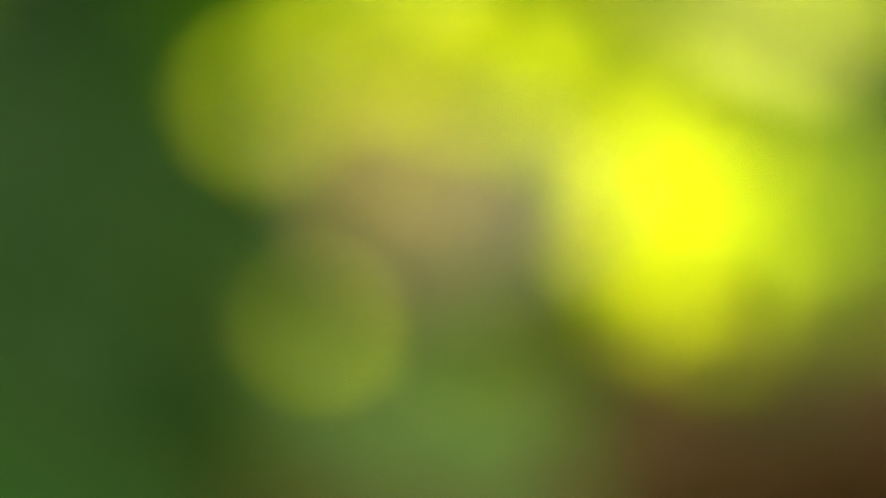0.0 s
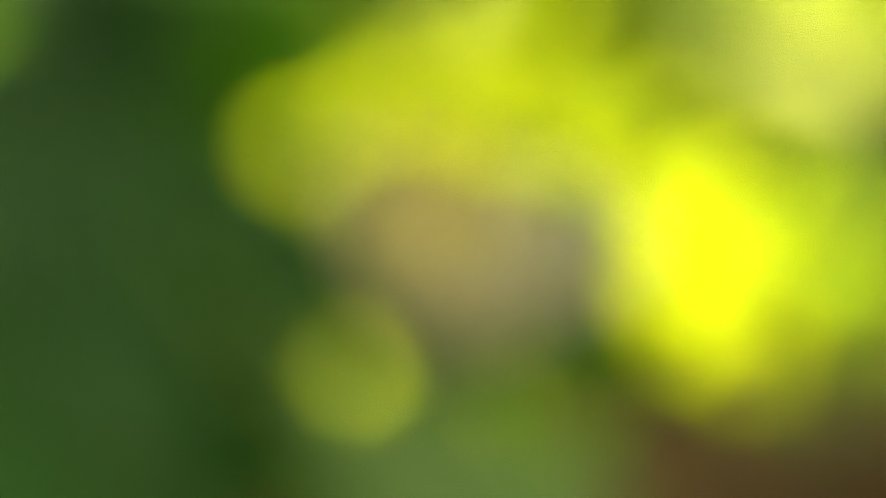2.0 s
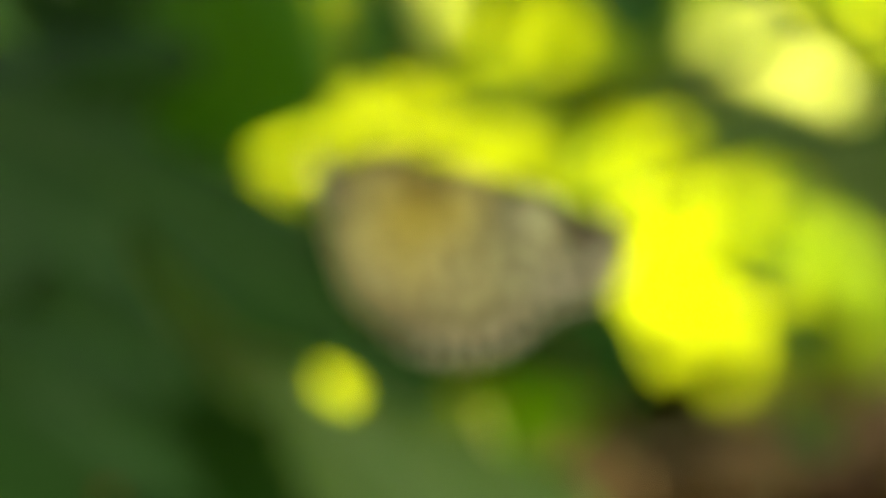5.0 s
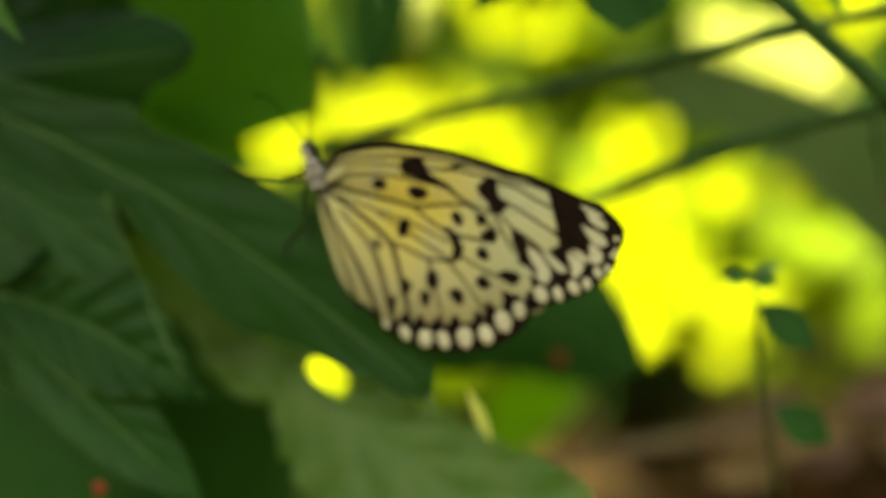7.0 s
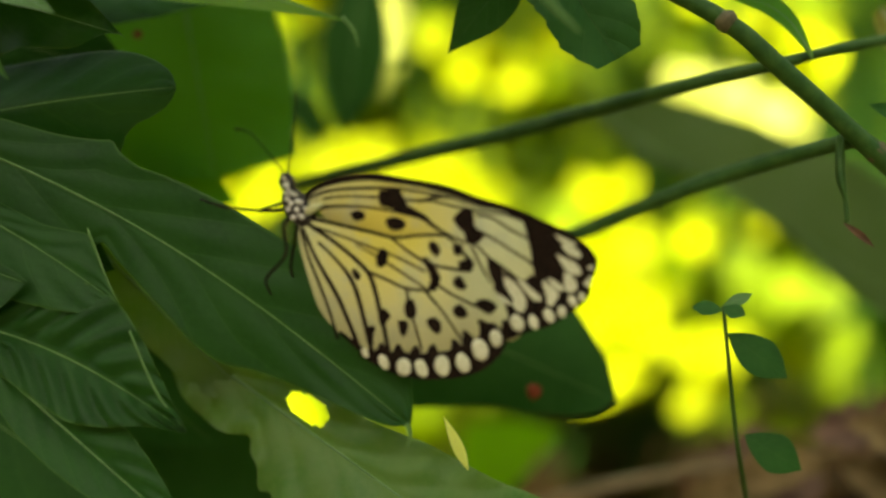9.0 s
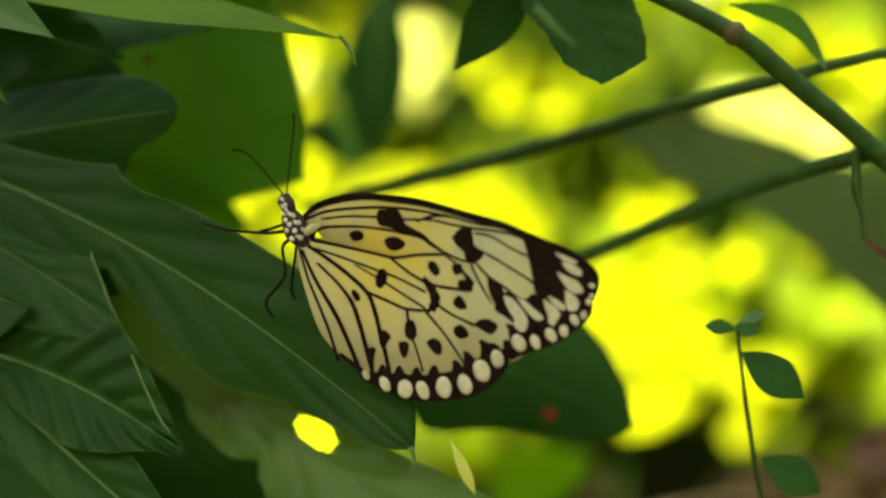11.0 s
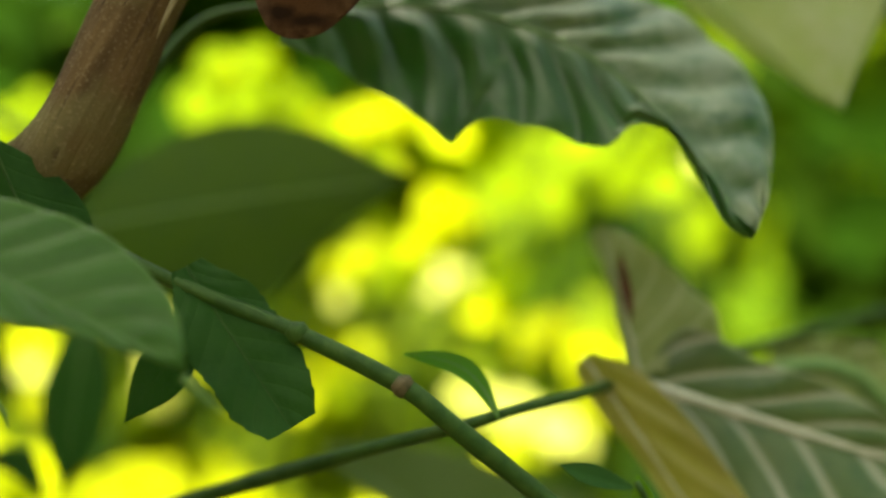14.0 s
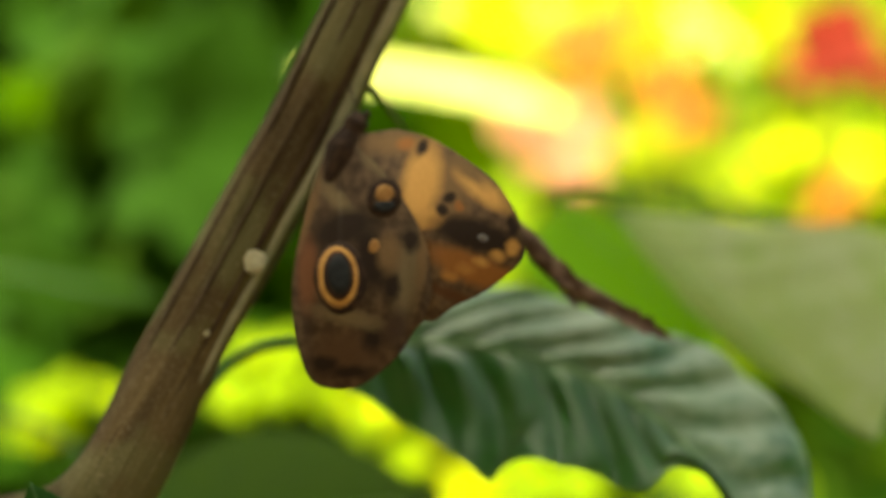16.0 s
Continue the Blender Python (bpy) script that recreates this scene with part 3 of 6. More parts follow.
def make_litter():
    """Dry leaves and a bare stick on a low bank of soil before the log."""
    bank = bmesh.new()
    rows = []
    for i in range(15):
        row = []
        for j in range(22):
            x, y = -0.05 + j * 0.016, 0.10 + i * 0.012
            edge = min(1, i / 4, (14 - i) / 4) * min(1, j / 6, (21 - j) / 3)
            row.append(bank.verts.new((x, y, -0.57 + edge * (0.470 + 0.0012 * j) + 0.006 * noise.noise(Vector((x * 40, y * 40, 3))))))
        rows.append(row)
    for a, b in zip(rows, rows[1:]):
        for k in range(21):
            bank.faces.new((a[k], a[k + 1], b[k + 1], b[k]))
    ob = part("soil_bank", bank, MOULD, None)
    tagged(ob, "bank of red-brown soil and leaf mould", "soil", kind="structure")
    stick = thing("bare_stick", mm(10, 120, -91), "thin pale bare stick lying on the leaf mould", "stick")
    part("shaft", tube((mm(-4, 112, -90), mm(18, 115, -83), mm(45, 118, -77), mm(69, 120, -73), mm(92, 124, -70)), (0.0012, 0.0015, 0.0013, 0.0011, 0.0007), 8, 5, 0.2, 0.2), STICK, stick)
    part("side_twig", tube((mm(45, 118, -77), mm(52, 116, -72), mm(60, 114, -71)), (0.0007, 0.0006, 0.0003), 6, 4, 0.2), STICK, stick)
    spots = ((84, 104, -70), (92, 108, -66), (104, 108, -64), (88, 116, -72), (112, 120, -66), (76, 130, -76), (100, 132, -72), (96, 112, -70), (118, 112, -68), (70, 108, -80), (64, 124, -76), (82, 122, -74), (106, 104, -72))
    for k, p in enumerate(spots):
        base = mm(*p)
        dead = thing("dead_leaf", base, "curled dry brown leaf lying on the litter", "dead leaf", "dead leaves in the litter")
        way = Vector((random.uniform(-1, 1), random.uniform(-0.4, 0.3), random.uniform(-0.5, 0.4))).normalized()
        leaf(dead, base, base + way * random.uniform(0.018, 0.03), 0.007, (random.uniform(-0.5, 0.5), -0.8, 0.7), (TAN, RUST, DRY)[k % 3], bend=random.uniform(0.5, 1.5), fold=0.5, wave=0.002, seed=k, nl=14, nw=3, name="blade")


make_litter()


# ---- leaf canopy added overhead, never in view, only to shade the near plants ----
def stuff_leaves(name, count, place, size, material, label, category, seed, face=None, droop=0.5):
    """Uncountable leaves in one mesh; place(rng) gives each one's foot."""
    rng = random.Random(seed)
    bm = bmesh.new()
    uvl = bm.loops.layers.uv.new("UVMap")
    us = (0.0, 0.15, 0.4, 0.7, 0.9, 1.0)
    for k in range(count):
        p = place(rng)
        s = rng.uniform(*size)
        way = Vector((rng.uniform(-1, 1), rng.uniform(-1, 1), rng.uniform(-0.9, 0.5)))
        look_to = Vector(face or (0, -1, 0.5)) + Vector((rng.uniform(-1, 1), rng.uniform(-1, 1), rng.uniform(-1, 1))) * 0.8
        m = facing(p, p + way, look_to)
        rows = []
        for u in us:
            w = s * 0.3 * ovate(u, 0.45)
            z = -droop * s * u * u * 0.5
            rows.append([bm.verts.new(m @ Vector((u * s, v * w, z + abs(v) * w * 0.25))) for v in (-1, 0, 1)])
        for i in range(len(us) - 1):
            for j in range(2):
                f = bm.faces.new((rows[i][j], rows[i + 1][j], rows[i + 1][j + 1], rows[i][j + 1]))
                for loop, (a, b) in zip(f.loops, ((i, j), (i + 1, j), (i + 1, j + 1), (i, j + 1))):
                    loop[uvl].uv = (us[a], b / 2)
    return tagged(part(name, bm, material, None), label, category, kind="stuff")


stuff_leaves("tree_canopy", 4000, lambda r: Vector((r.uniform(-0.75, 0.65), r.uniform(-0.66, -0.230), r.uniform(0.64, 0.76))), (0.09, 0.14), DARK, "dense dark green leaves added overhead, unseen, to shade the near plants", "canopy", 5, (0, 0, 1))


# ---- far shrubs ----
def far_place(x0, x1, y0, y1, z0, z1):
    return lambda r: Vector((r.uniform(x0, x1), r.uniform(y0, y1), r.uniform(z0, z1)))


stuff_leaves("hedge", 2600, far_place(-0.9, 1.1, 0.85, 1.25, -0.5, 0.68), (0.05, 0.10), MIDGREEN, "sunlit mid-green leaves of a hedge in the distance", "hedge", 11)
stuff_leaves("yellow_hedge", 2400, far_place(-0.35, 0.7, 0.56, 0.80, -0.35, 0.42), (0.04, 0.08), LIME, "yellow-green sunlit hedge leaves in the distance", "hedge", 12)
stuff_leaves("dark_hedge", 900, far_place(-0.5, -0.06, 0.48, 0.66, 0.1, 0.5), (0.05, 0.10), SHADE, "hedge leaves in the distance, shade put into their deep green", "hedge", 13)


def backdrop():
    mat = plain_mat("far_foliage", (0.05, 0.10, 0.01), (0.2, 0.24, 0.02), 0.9, 3.0, 0.02, 0.1, 20.0)
    bm = bmesh.new()
    n = 24
    rings = [[bm.verts.new((7 * math.cos(a), 7 * math.sin(a), z)) for a in [2 * math.pi * k / n for k in range(n)]] for z in (-0.6, 1.2, 2.8)]
    for a, b in zip(rings, rings[1:]):
        for k in range(n):
            bm.faces.new((a[k], b[k], b[(k + 1) % n], a[(k + 1) % n]))
    tagged(part("backdrop", bm, mat, None), "distant wall of green foliage round the garden", "backdrop", kind="structure")


backdrop()


# ---- background shrubs, with sunlight and shade put into their leaf colours ----
def twig_shrub(name, label, base, spots, material, group, seed, size, per=4, spread=0.018, other=None, sunward=False):
    rng = random.Random(seed)
    ob = thing(name, base, label, "shrub", group)
    meshes = []
    for k in range(5):
        bm = blade(1.0, rng.uniform(0.28, 0.38), bend=rng.uniform(0.2, 0.8), fold=0.2, wave=0.03, seed=k, nl=8, nw=2)
        me = bpy.data.meshes.new("leaf")
        bm.to_mesh(me)
        bm.free()
        for p in me.polygons:
            p.use_smooth = True
        me.materials.append(other if other and k > 2 else material)
        meshes.append(me)
    for k, p in enumerate(spots):
        c = mm(*p[:3])
        grow = p[3] if len(p) > 3 else 1.0
        foot = Vector((c.x * 0.6 + base.x * 0.4, c.y + 0.07, max(c.z - 0.12, base.z)))
        part("twig", tube((Vector((base.x, base.y, base.z)), foot, c + Vector((0, 0.012, 0))), (0.003, 0.0014, 0.0005), 5, 4), STEM, ob)
        for j in range(per):
            s = rng.uniform(*size) * grow
            if j == 0 and sunward:
                way = Vector((rng.uniform(-1, 1), -0.2, rng.uniform(-0.8, -0.2))).normalized()
                m = facing(c + Vector((0, -0.016, 0)) - way * s * 0.55, c + way, (rng.uniform(-0.3, 0.2), -1, 0.75))
                part("leaf", meshes[k % 3], material, ob, "", m @ Matrix.Diagonal((s * 1.1, s * 1.25, s, 1)))
                continue
            q = c + Vector((rng.uniform(-1, 1), rng.uniform(-0.5, 1.0), rng.uniform(-1, 1))) * spread * grow
            way = Vector((rng.uniform(-1, 1), rng.uniform(-0.5, 0.5), rng.uniform(-1, 0.4))).normalized()
            m = facing(q - way * s * 0.5, q + way, (rng.uniform(-0.5, 0.5), -1, rng.uniform(-0.2, 1.0)))
            part("leaf", meshes[(k + j) % 5], material, ob, "", m @ Matrix.Diagonal((s, s, s, 1)))
    return ob


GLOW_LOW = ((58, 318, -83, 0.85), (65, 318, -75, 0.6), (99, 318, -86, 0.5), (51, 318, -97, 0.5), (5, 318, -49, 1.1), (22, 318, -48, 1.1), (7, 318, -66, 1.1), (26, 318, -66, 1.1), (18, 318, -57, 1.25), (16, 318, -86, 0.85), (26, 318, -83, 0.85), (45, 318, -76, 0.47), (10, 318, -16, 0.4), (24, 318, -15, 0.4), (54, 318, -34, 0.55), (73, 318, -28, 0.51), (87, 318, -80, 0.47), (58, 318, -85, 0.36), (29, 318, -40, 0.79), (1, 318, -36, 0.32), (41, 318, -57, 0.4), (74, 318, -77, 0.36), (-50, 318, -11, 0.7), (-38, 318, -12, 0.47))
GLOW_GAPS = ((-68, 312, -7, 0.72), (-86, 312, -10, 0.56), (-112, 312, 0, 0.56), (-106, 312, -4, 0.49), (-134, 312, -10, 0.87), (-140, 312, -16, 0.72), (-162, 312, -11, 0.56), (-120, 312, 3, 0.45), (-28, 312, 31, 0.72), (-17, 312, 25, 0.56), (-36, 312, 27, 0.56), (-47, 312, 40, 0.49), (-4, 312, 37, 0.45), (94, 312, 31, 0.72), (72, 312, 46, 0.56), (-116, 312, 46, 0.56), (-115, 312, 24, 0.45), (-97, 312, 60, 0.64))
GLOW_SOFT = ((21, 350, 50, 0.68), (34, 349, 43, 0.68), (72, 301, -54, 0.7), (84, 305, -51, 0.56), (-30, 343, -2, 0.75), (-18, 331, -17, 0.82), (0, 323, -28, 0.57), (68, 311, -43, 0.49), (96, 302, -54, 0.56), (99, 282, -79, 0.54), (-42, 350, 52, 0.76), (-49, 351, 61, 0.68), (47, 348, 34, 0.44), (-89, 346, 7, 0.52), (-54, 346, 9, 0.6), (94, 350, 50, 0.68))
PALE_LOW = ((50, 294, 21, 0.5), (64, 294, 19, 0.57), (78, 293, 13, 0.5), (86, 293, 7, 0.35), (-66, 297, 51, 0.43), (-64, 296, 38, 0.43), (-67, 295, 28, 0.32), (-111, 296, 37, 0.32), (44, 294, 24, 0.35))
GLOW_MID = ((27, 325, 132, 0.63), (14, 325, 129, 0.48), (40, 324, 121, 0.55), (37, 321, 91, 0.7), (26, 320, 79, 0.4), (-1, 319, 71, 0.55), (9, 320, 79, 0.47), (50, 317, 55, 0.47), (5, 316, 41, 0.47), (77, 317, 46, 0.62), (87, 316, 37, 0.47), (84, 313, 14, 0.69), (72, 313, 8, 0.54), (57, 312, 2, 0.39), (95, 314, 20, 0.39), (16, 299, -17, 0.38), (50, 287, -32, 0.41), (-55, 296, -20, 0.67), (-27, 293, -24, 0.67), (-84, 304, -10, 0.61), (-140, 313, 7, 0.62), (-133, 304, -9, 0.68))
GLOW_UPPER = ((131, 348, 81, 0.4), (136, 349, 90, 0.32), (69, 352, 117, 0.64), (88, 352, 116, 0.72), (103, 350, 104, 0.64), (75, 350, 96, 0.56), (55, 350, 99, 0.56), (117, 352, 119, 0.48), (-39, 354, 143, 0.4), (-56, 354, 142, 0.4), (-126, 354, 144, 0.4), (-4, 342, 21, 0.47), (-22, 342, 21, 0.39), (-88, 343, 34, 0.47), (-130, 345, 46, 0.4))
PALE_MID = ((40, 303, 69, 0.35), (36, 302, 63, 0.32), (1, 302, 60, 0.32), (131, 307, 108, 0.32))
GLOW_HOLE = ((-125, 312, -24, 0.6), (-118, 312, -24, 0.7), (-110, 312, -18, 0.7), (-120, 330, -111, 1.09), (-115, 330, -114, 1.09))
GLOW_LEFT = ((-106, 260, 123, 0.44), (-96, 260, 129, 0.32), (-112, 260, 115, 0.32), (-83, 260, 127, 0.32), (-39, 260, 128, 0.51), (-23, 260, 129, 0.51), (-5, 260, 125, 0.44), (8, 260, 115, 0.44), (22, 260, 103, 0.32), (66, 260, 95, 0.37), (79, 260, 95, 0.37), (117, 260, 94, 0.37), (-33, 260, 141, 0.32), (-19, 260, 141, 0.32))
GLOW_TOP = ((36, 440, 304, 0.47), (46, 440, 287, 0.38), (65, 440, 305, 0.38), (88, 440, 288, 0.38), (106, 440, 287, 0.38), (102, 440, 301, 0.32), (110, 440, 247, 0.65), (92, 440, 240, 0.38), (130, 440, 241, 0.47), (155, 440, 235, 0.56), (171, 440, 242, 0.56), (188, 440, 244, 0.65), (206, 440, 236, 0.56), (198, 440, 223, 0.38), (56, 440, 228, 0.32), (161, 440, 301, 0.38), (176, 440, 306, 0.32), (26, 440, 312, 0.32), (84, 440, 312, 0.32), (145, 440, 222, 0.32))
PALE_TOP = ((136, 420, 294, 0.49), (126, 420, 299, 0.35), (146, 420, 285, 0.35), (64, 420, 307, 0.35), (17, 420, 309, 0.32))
twig_shrub("sunlit_shrub", "yellow-green shrub, sunlight put into its leaf colour", Vector((0.0, 0.48, -0.56)), GLOW_LOW, SUNNY, "sunlit shrubs", 21, (0.026, 0.032), 5, 0.012, LIME, True)
twig_shrub("sunlit_shrub", "yellow-green shrub, sunlight put into its leaf colour", Vector((-0.06, 0.50, -0.56)), GLOW_GAPS + GLOW_HOLE, SUNNY, "sunlit shrubs", 22, (0.026, 0.032), 4, 0.012, LIME, True)
twig_shrub("sunlit_shrub", "soft yellow-green shrub, hazy light put into its leaf colour", Vector((0.03, 0.52, -0.56)), GLOW_SOFT, MELLOW, "sunlit shrubs", 35, (0.030, 0.038), 4, 0.02, LIME, True)
twig_shrub("sunlit_shrub", "yellow-green shrub, sunlight put into its leaf colour", Vector((0.05, 0.54, -0.56)), GLOW_MID, SUNNY, "sunlit shrubs", 23, (0.026, 0.032), 4, 0.012, LIME, True)
twig_shrub("sunlit_shrub", "soft yellow-green shrub, hazy light put into its leaf colour", Vector((0.09, 0.55, -0.56)), GLOW_UPPER, LIME, "sunlit shrubs", 37, (0.030, 0.040), 4, 0.02, MELLOW, True)
twig_shrub("sunlit_shrub", "yellow-green shrub, sunlight put into its leaf colour", Vector((-0.1, 0.4, -0.56)), GLOW_LEFT, LIME, "sunlit shrubs", 38, (0.032, 0.042), 3, 0.012, SUNNY, True)
twig_shrub("sunlit_shrub", "tall yellow-green shrub, sunlight put into its leaf colour", Vector((0.12, 0.74, -0.56)), GLOW_TOP, SUNNY, "sunlit shrubs", 24, (0.028, 0.036), 5, 0.02, LIME, True)
twig_shrub("pale_shrub", "pale cream-green shrub leaves, full sun put into their colour", Vector((0.0, 0.56, -0.56)), PALE_LOW + PALE_MID, LIGHT, "sunlit shrubs", 25, (0.026, 0.032), 3, 0.010, None, True)
tall_pale = twig_shrub("pale_shrub", "tall shrub with pale cream-green leaves, full sun put into their colour", Vector((0.1, 0.6, -0.56)), PALE_TOP, LIGHT, "sunlit shrubs", 39, (0.026, 0.034), 3, 0.012, None, True)
leaf(tall_pale, mm(-24, 300, 251), mm(79, 290, 226), 0.019, (0.0, -0.5, 1), LIGHT, "long pale leaf, full sun put into its colour", RIB, 0.0005, bend=0.2, fold=0.15, edges=(((0.0, 9), (0.1, 16), (0.3, 20), (0.6, 20), (0.85, 12)), ((0.0, 9), (0.1, 15), (0.3, 19), (0.6, 18), (0.85, 10))), nl=28, nw=5, seed=91)
part("leaf_stalk", tube((mm(-24, 300, 251), mm(-32, 320, 250), mm(-36, 400, 150), mm(60, 560, -200)), (0.001, 0.0012, 0.002, 0.004), 8, 4), STEM, tall_pale)
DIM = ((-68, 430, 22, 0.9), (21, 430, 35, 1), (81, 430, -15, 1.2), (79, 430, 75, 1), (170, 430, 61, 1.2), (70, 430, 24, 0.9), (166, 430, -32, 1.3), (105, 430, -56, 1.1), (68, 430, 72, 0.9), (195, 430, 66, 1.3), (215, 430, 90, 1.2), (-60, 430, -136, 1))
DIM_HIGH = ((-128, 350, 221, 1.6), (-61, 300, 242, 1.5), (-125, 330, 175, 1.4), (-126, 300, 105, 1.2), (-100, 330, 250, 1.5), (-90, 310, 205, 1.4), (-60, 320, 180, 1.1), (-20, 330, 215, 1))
twig_shrub("lime_shrub", "lime green shrub leaves behind the vine, hazy light put into their colour", Vector((-0.04, 0.40, -0.56)), ((-137, 365, 53), (-113, 365, 28), (-95, 365, 22, .9), (-72, 365, 17), (-54, 365, 51, 1.1), (-15, 365, 50, 1.1), (-3, 365, 35), (6, 365, 14, .9), (-20, 365, 14), (-44, 365, 16), (-80, 365, 52, .8), (-37, 370, 36), (-99, 370, 39, .8)), MELLOW, "green shrubs", 33, (0.03, 0.042), 3, 0.012, LIME, True)
twig_shrub("green_shrub", "green shrub leaves beside the sunlit shrubs, darkened as if shaded", Vector((0.26, 0.42, -0.56)), ((171, 330, 115, 1), (187, 330, 94, 1), (196, 335, 125, 1.1), (176, 330, 67, 1), (199, 335, 72, 1), (194, 330, 49, 1), (184, 340, 143, .9), (127, 330, -50, .9), (140, 330, -63, 1), (117, 335, -39, .8)), BIGDARK, "green shrubs", 34, (0.036, 0.05), 3, 0.018, SHADE)
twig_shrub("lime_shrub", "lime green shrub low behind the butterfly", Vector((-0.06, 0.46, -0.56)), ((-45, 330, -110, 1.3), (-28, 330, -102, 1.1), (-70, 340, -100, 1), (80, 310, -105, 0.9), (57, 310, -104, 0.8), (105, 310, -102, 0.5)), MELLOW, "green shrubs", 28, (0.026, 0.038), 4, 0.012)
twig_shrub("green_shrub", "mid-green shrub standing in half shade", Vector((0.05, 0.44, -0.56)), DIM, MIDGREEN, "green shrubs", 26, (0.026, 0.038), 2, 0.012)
twig_shrub("green_shrub", "leafy green shrub, shade put into its leaf colour", Vector((-0.2, 0.45, -0.56)), DIM_HIGH, SHADE, "green shrubs", 27, (0.04, 0.06), 6, 0.03)


def blossom_cluster(spots, material, label, base, size, seed):
    rng = random.Random(seed)
    ob = thing("flower_cluster", base, label, "flowers", "flower clusters")
    for p in spots:
        c = mm(*p)
        part("stalk", tube((base, base.lerp(c, 0.6) + Vector((0, 0.03, 0)), c), (0.004, 0.003, 0.001), 5, 4), STEM, ob)
        for k in range(5):
            q = c + Vector((rng.uniform(-1, 1), rng.uniform(-0.4, 0.4), rng.uniform(-1, 1))) * size * 1.1
            for a in range(5):
                t = 2 * math.pi * a / 5 + rng.random()
                way = Vector((math.cos(t), -0.3, math.sin(t)))
                leaf(ob, q, q + way * size, size * 0.42, (0, -1, 0.2), material, name="petal", bend=0.5, nl=6, nw=2)


blossom_cluster(((210, 430, 284), (199, 430, 276), (187, 430, 289)), BLOOM, "red blossoms high on a shrub", Vector((0.24, 0.6, -0.56)), 0.013, 31)
blossom_cluster(((88, 425, 281), (127, 425, 264), (193, 425, 218), (94, 425, 297), (74, 425, 291), (118, 425, 272)), ORANGE, "orange-red blossoms on a shrub", Vector((0.18, 0.6, -0.56)), 0.009, 36)
blossom_cluster(((70, 410, 242), (60, 410, 249), (73, 405, 246), (80, 405, 235), (57, 405, 258)), PINK, "salmon pink blossoms on a shrub", Vector((0.08, 0.6, -0.56)), 0.009, 32)


# ---- near plants ----
def make_host_plant():
    """The dark, deeply lobed plant on which the white butterfly rests."""
    base = mm(-170, 40, -560)
    ob = thing("lobed_plant", base, "dark green plant with large lobed leaves, a butterfly resting on one", "plant")
    part("stem", tube((base, mm(-175, 40, -250), mm(-160.6, 18.3, -58.1), mm(-145.9, 9.4, 20.3), mm(-145.9, 13.4, 59.5)), (0.006, 0.005, 0.004, 0.003, 0.002), 10, 6), STEM, ob)
    leaf(ob, mm(-128.9, 11.4, 25), mm(-6.9, 3.6, -39.5), 0.014, (0.05, -1, 0.15), HOST, "broad dark green leaf lobe with a pale midrib", RIB, 0.0003, quilt=0.0005, ribs=7, wave=0.0006, waves=3, sway=0.053, edges=(((0.09, 4.5), (0.226, 7.6), (0.32, 9.5), (0.38, 12), (0.405, 13.4), (0.425, 11.9), (0.463, 11.1), (0.504, 12.1), (0.593, 13.2), (0.667, 13.6), (0.751, 14.4), (0.842, 14.2), (0.92, 11.6), (0.963, 8), (0.987, 4)), ((0.158, 13.3), (0.289, 14), (0.369, 14.3), (0.432, 12.6), (0.452, 10), (0.463, 6.6), (0.48, 7), (0.5, 8.1), (0.542, 9.7), (0.6, 11.6), (0.66, 13.6), (0.712, 13.6), (0.759, 11), (0.805, 9), (0.861, 7), (0.911, 5.4), (0.968, 3.2))), nl=120, nw=10, seed=3)
    part("drip_tip", tube((mm(-7.5, 3.6, -39.1), mm(-6.9, 3.6, -41.4), mm(-7.3, 3.6, -44)), (0.0007, 0.0005, 0.0002), 6, 4), RIB, ob, "pale pointed leaf tip")
    leaf(ob, mm(-129, 17.3, 15.1), mm(-56.9, 13.4, 27.4), 0.010, (0.0, -1, 0.3), HOST, "narrow leaf lobe folded along its midrib, with a rounded end", RIB, 0.0002, fold=-0.45, quilt=0.0004, ribs=6, sway=0.023, edges=(((0.16, 13.1), (0.446, 11.5), (0.631, 11.2), (0.757, 11), (0.845, 9.8), (0.917, 7.5), (0.965, 4.8), (0.99, 2.4)), ((0.15, 8.6), (0.43, 13), (0.65, 13), (0.775, 12), (0.813, 8.5), (0.859, 6.2), (0.907, 5.2), (0.957, 3.6), (0.986, 1.8))), nl=70, nw=8, seed=5)
    leaf(ob, mm(-119.7, 7.5, 10.2), mm(-67.2, 4.5, -16.5), 0.008, (0.1, -1, 0.3), HOST, "dark leaf lobe with a light rolled margin", RIB, 0.0002, quilt=0.0006, ribs=5, sway=0.038, edges=(((0.2, 3.5), (0.42, 4.1), (0.61, 4.6), (0.71, 6.6), (0.78, 8.1), (0.815, 6.7), (0.889, 4.1)), ((0.33, 9.6), (0.59, 12.2), (0.766, 10), (0.9, 6.2), (0.965, 3))), nl=60, nw=8, seed=8)
    part("leaf_margin", tube((mm(-73.7, 5.6, -1.1), mm(-73.3, 5.5, -2.6), mm(-72.2, 5.5, -5.2), mm(-70, 4.9, -10.6), mm(-67.4, 4.5, -16.1)), (0.0002, 0.0003, 0.00025, 0.0002, 0.0001), 6, 5), RIB, ob, "light rolled rim of the leaf bay")
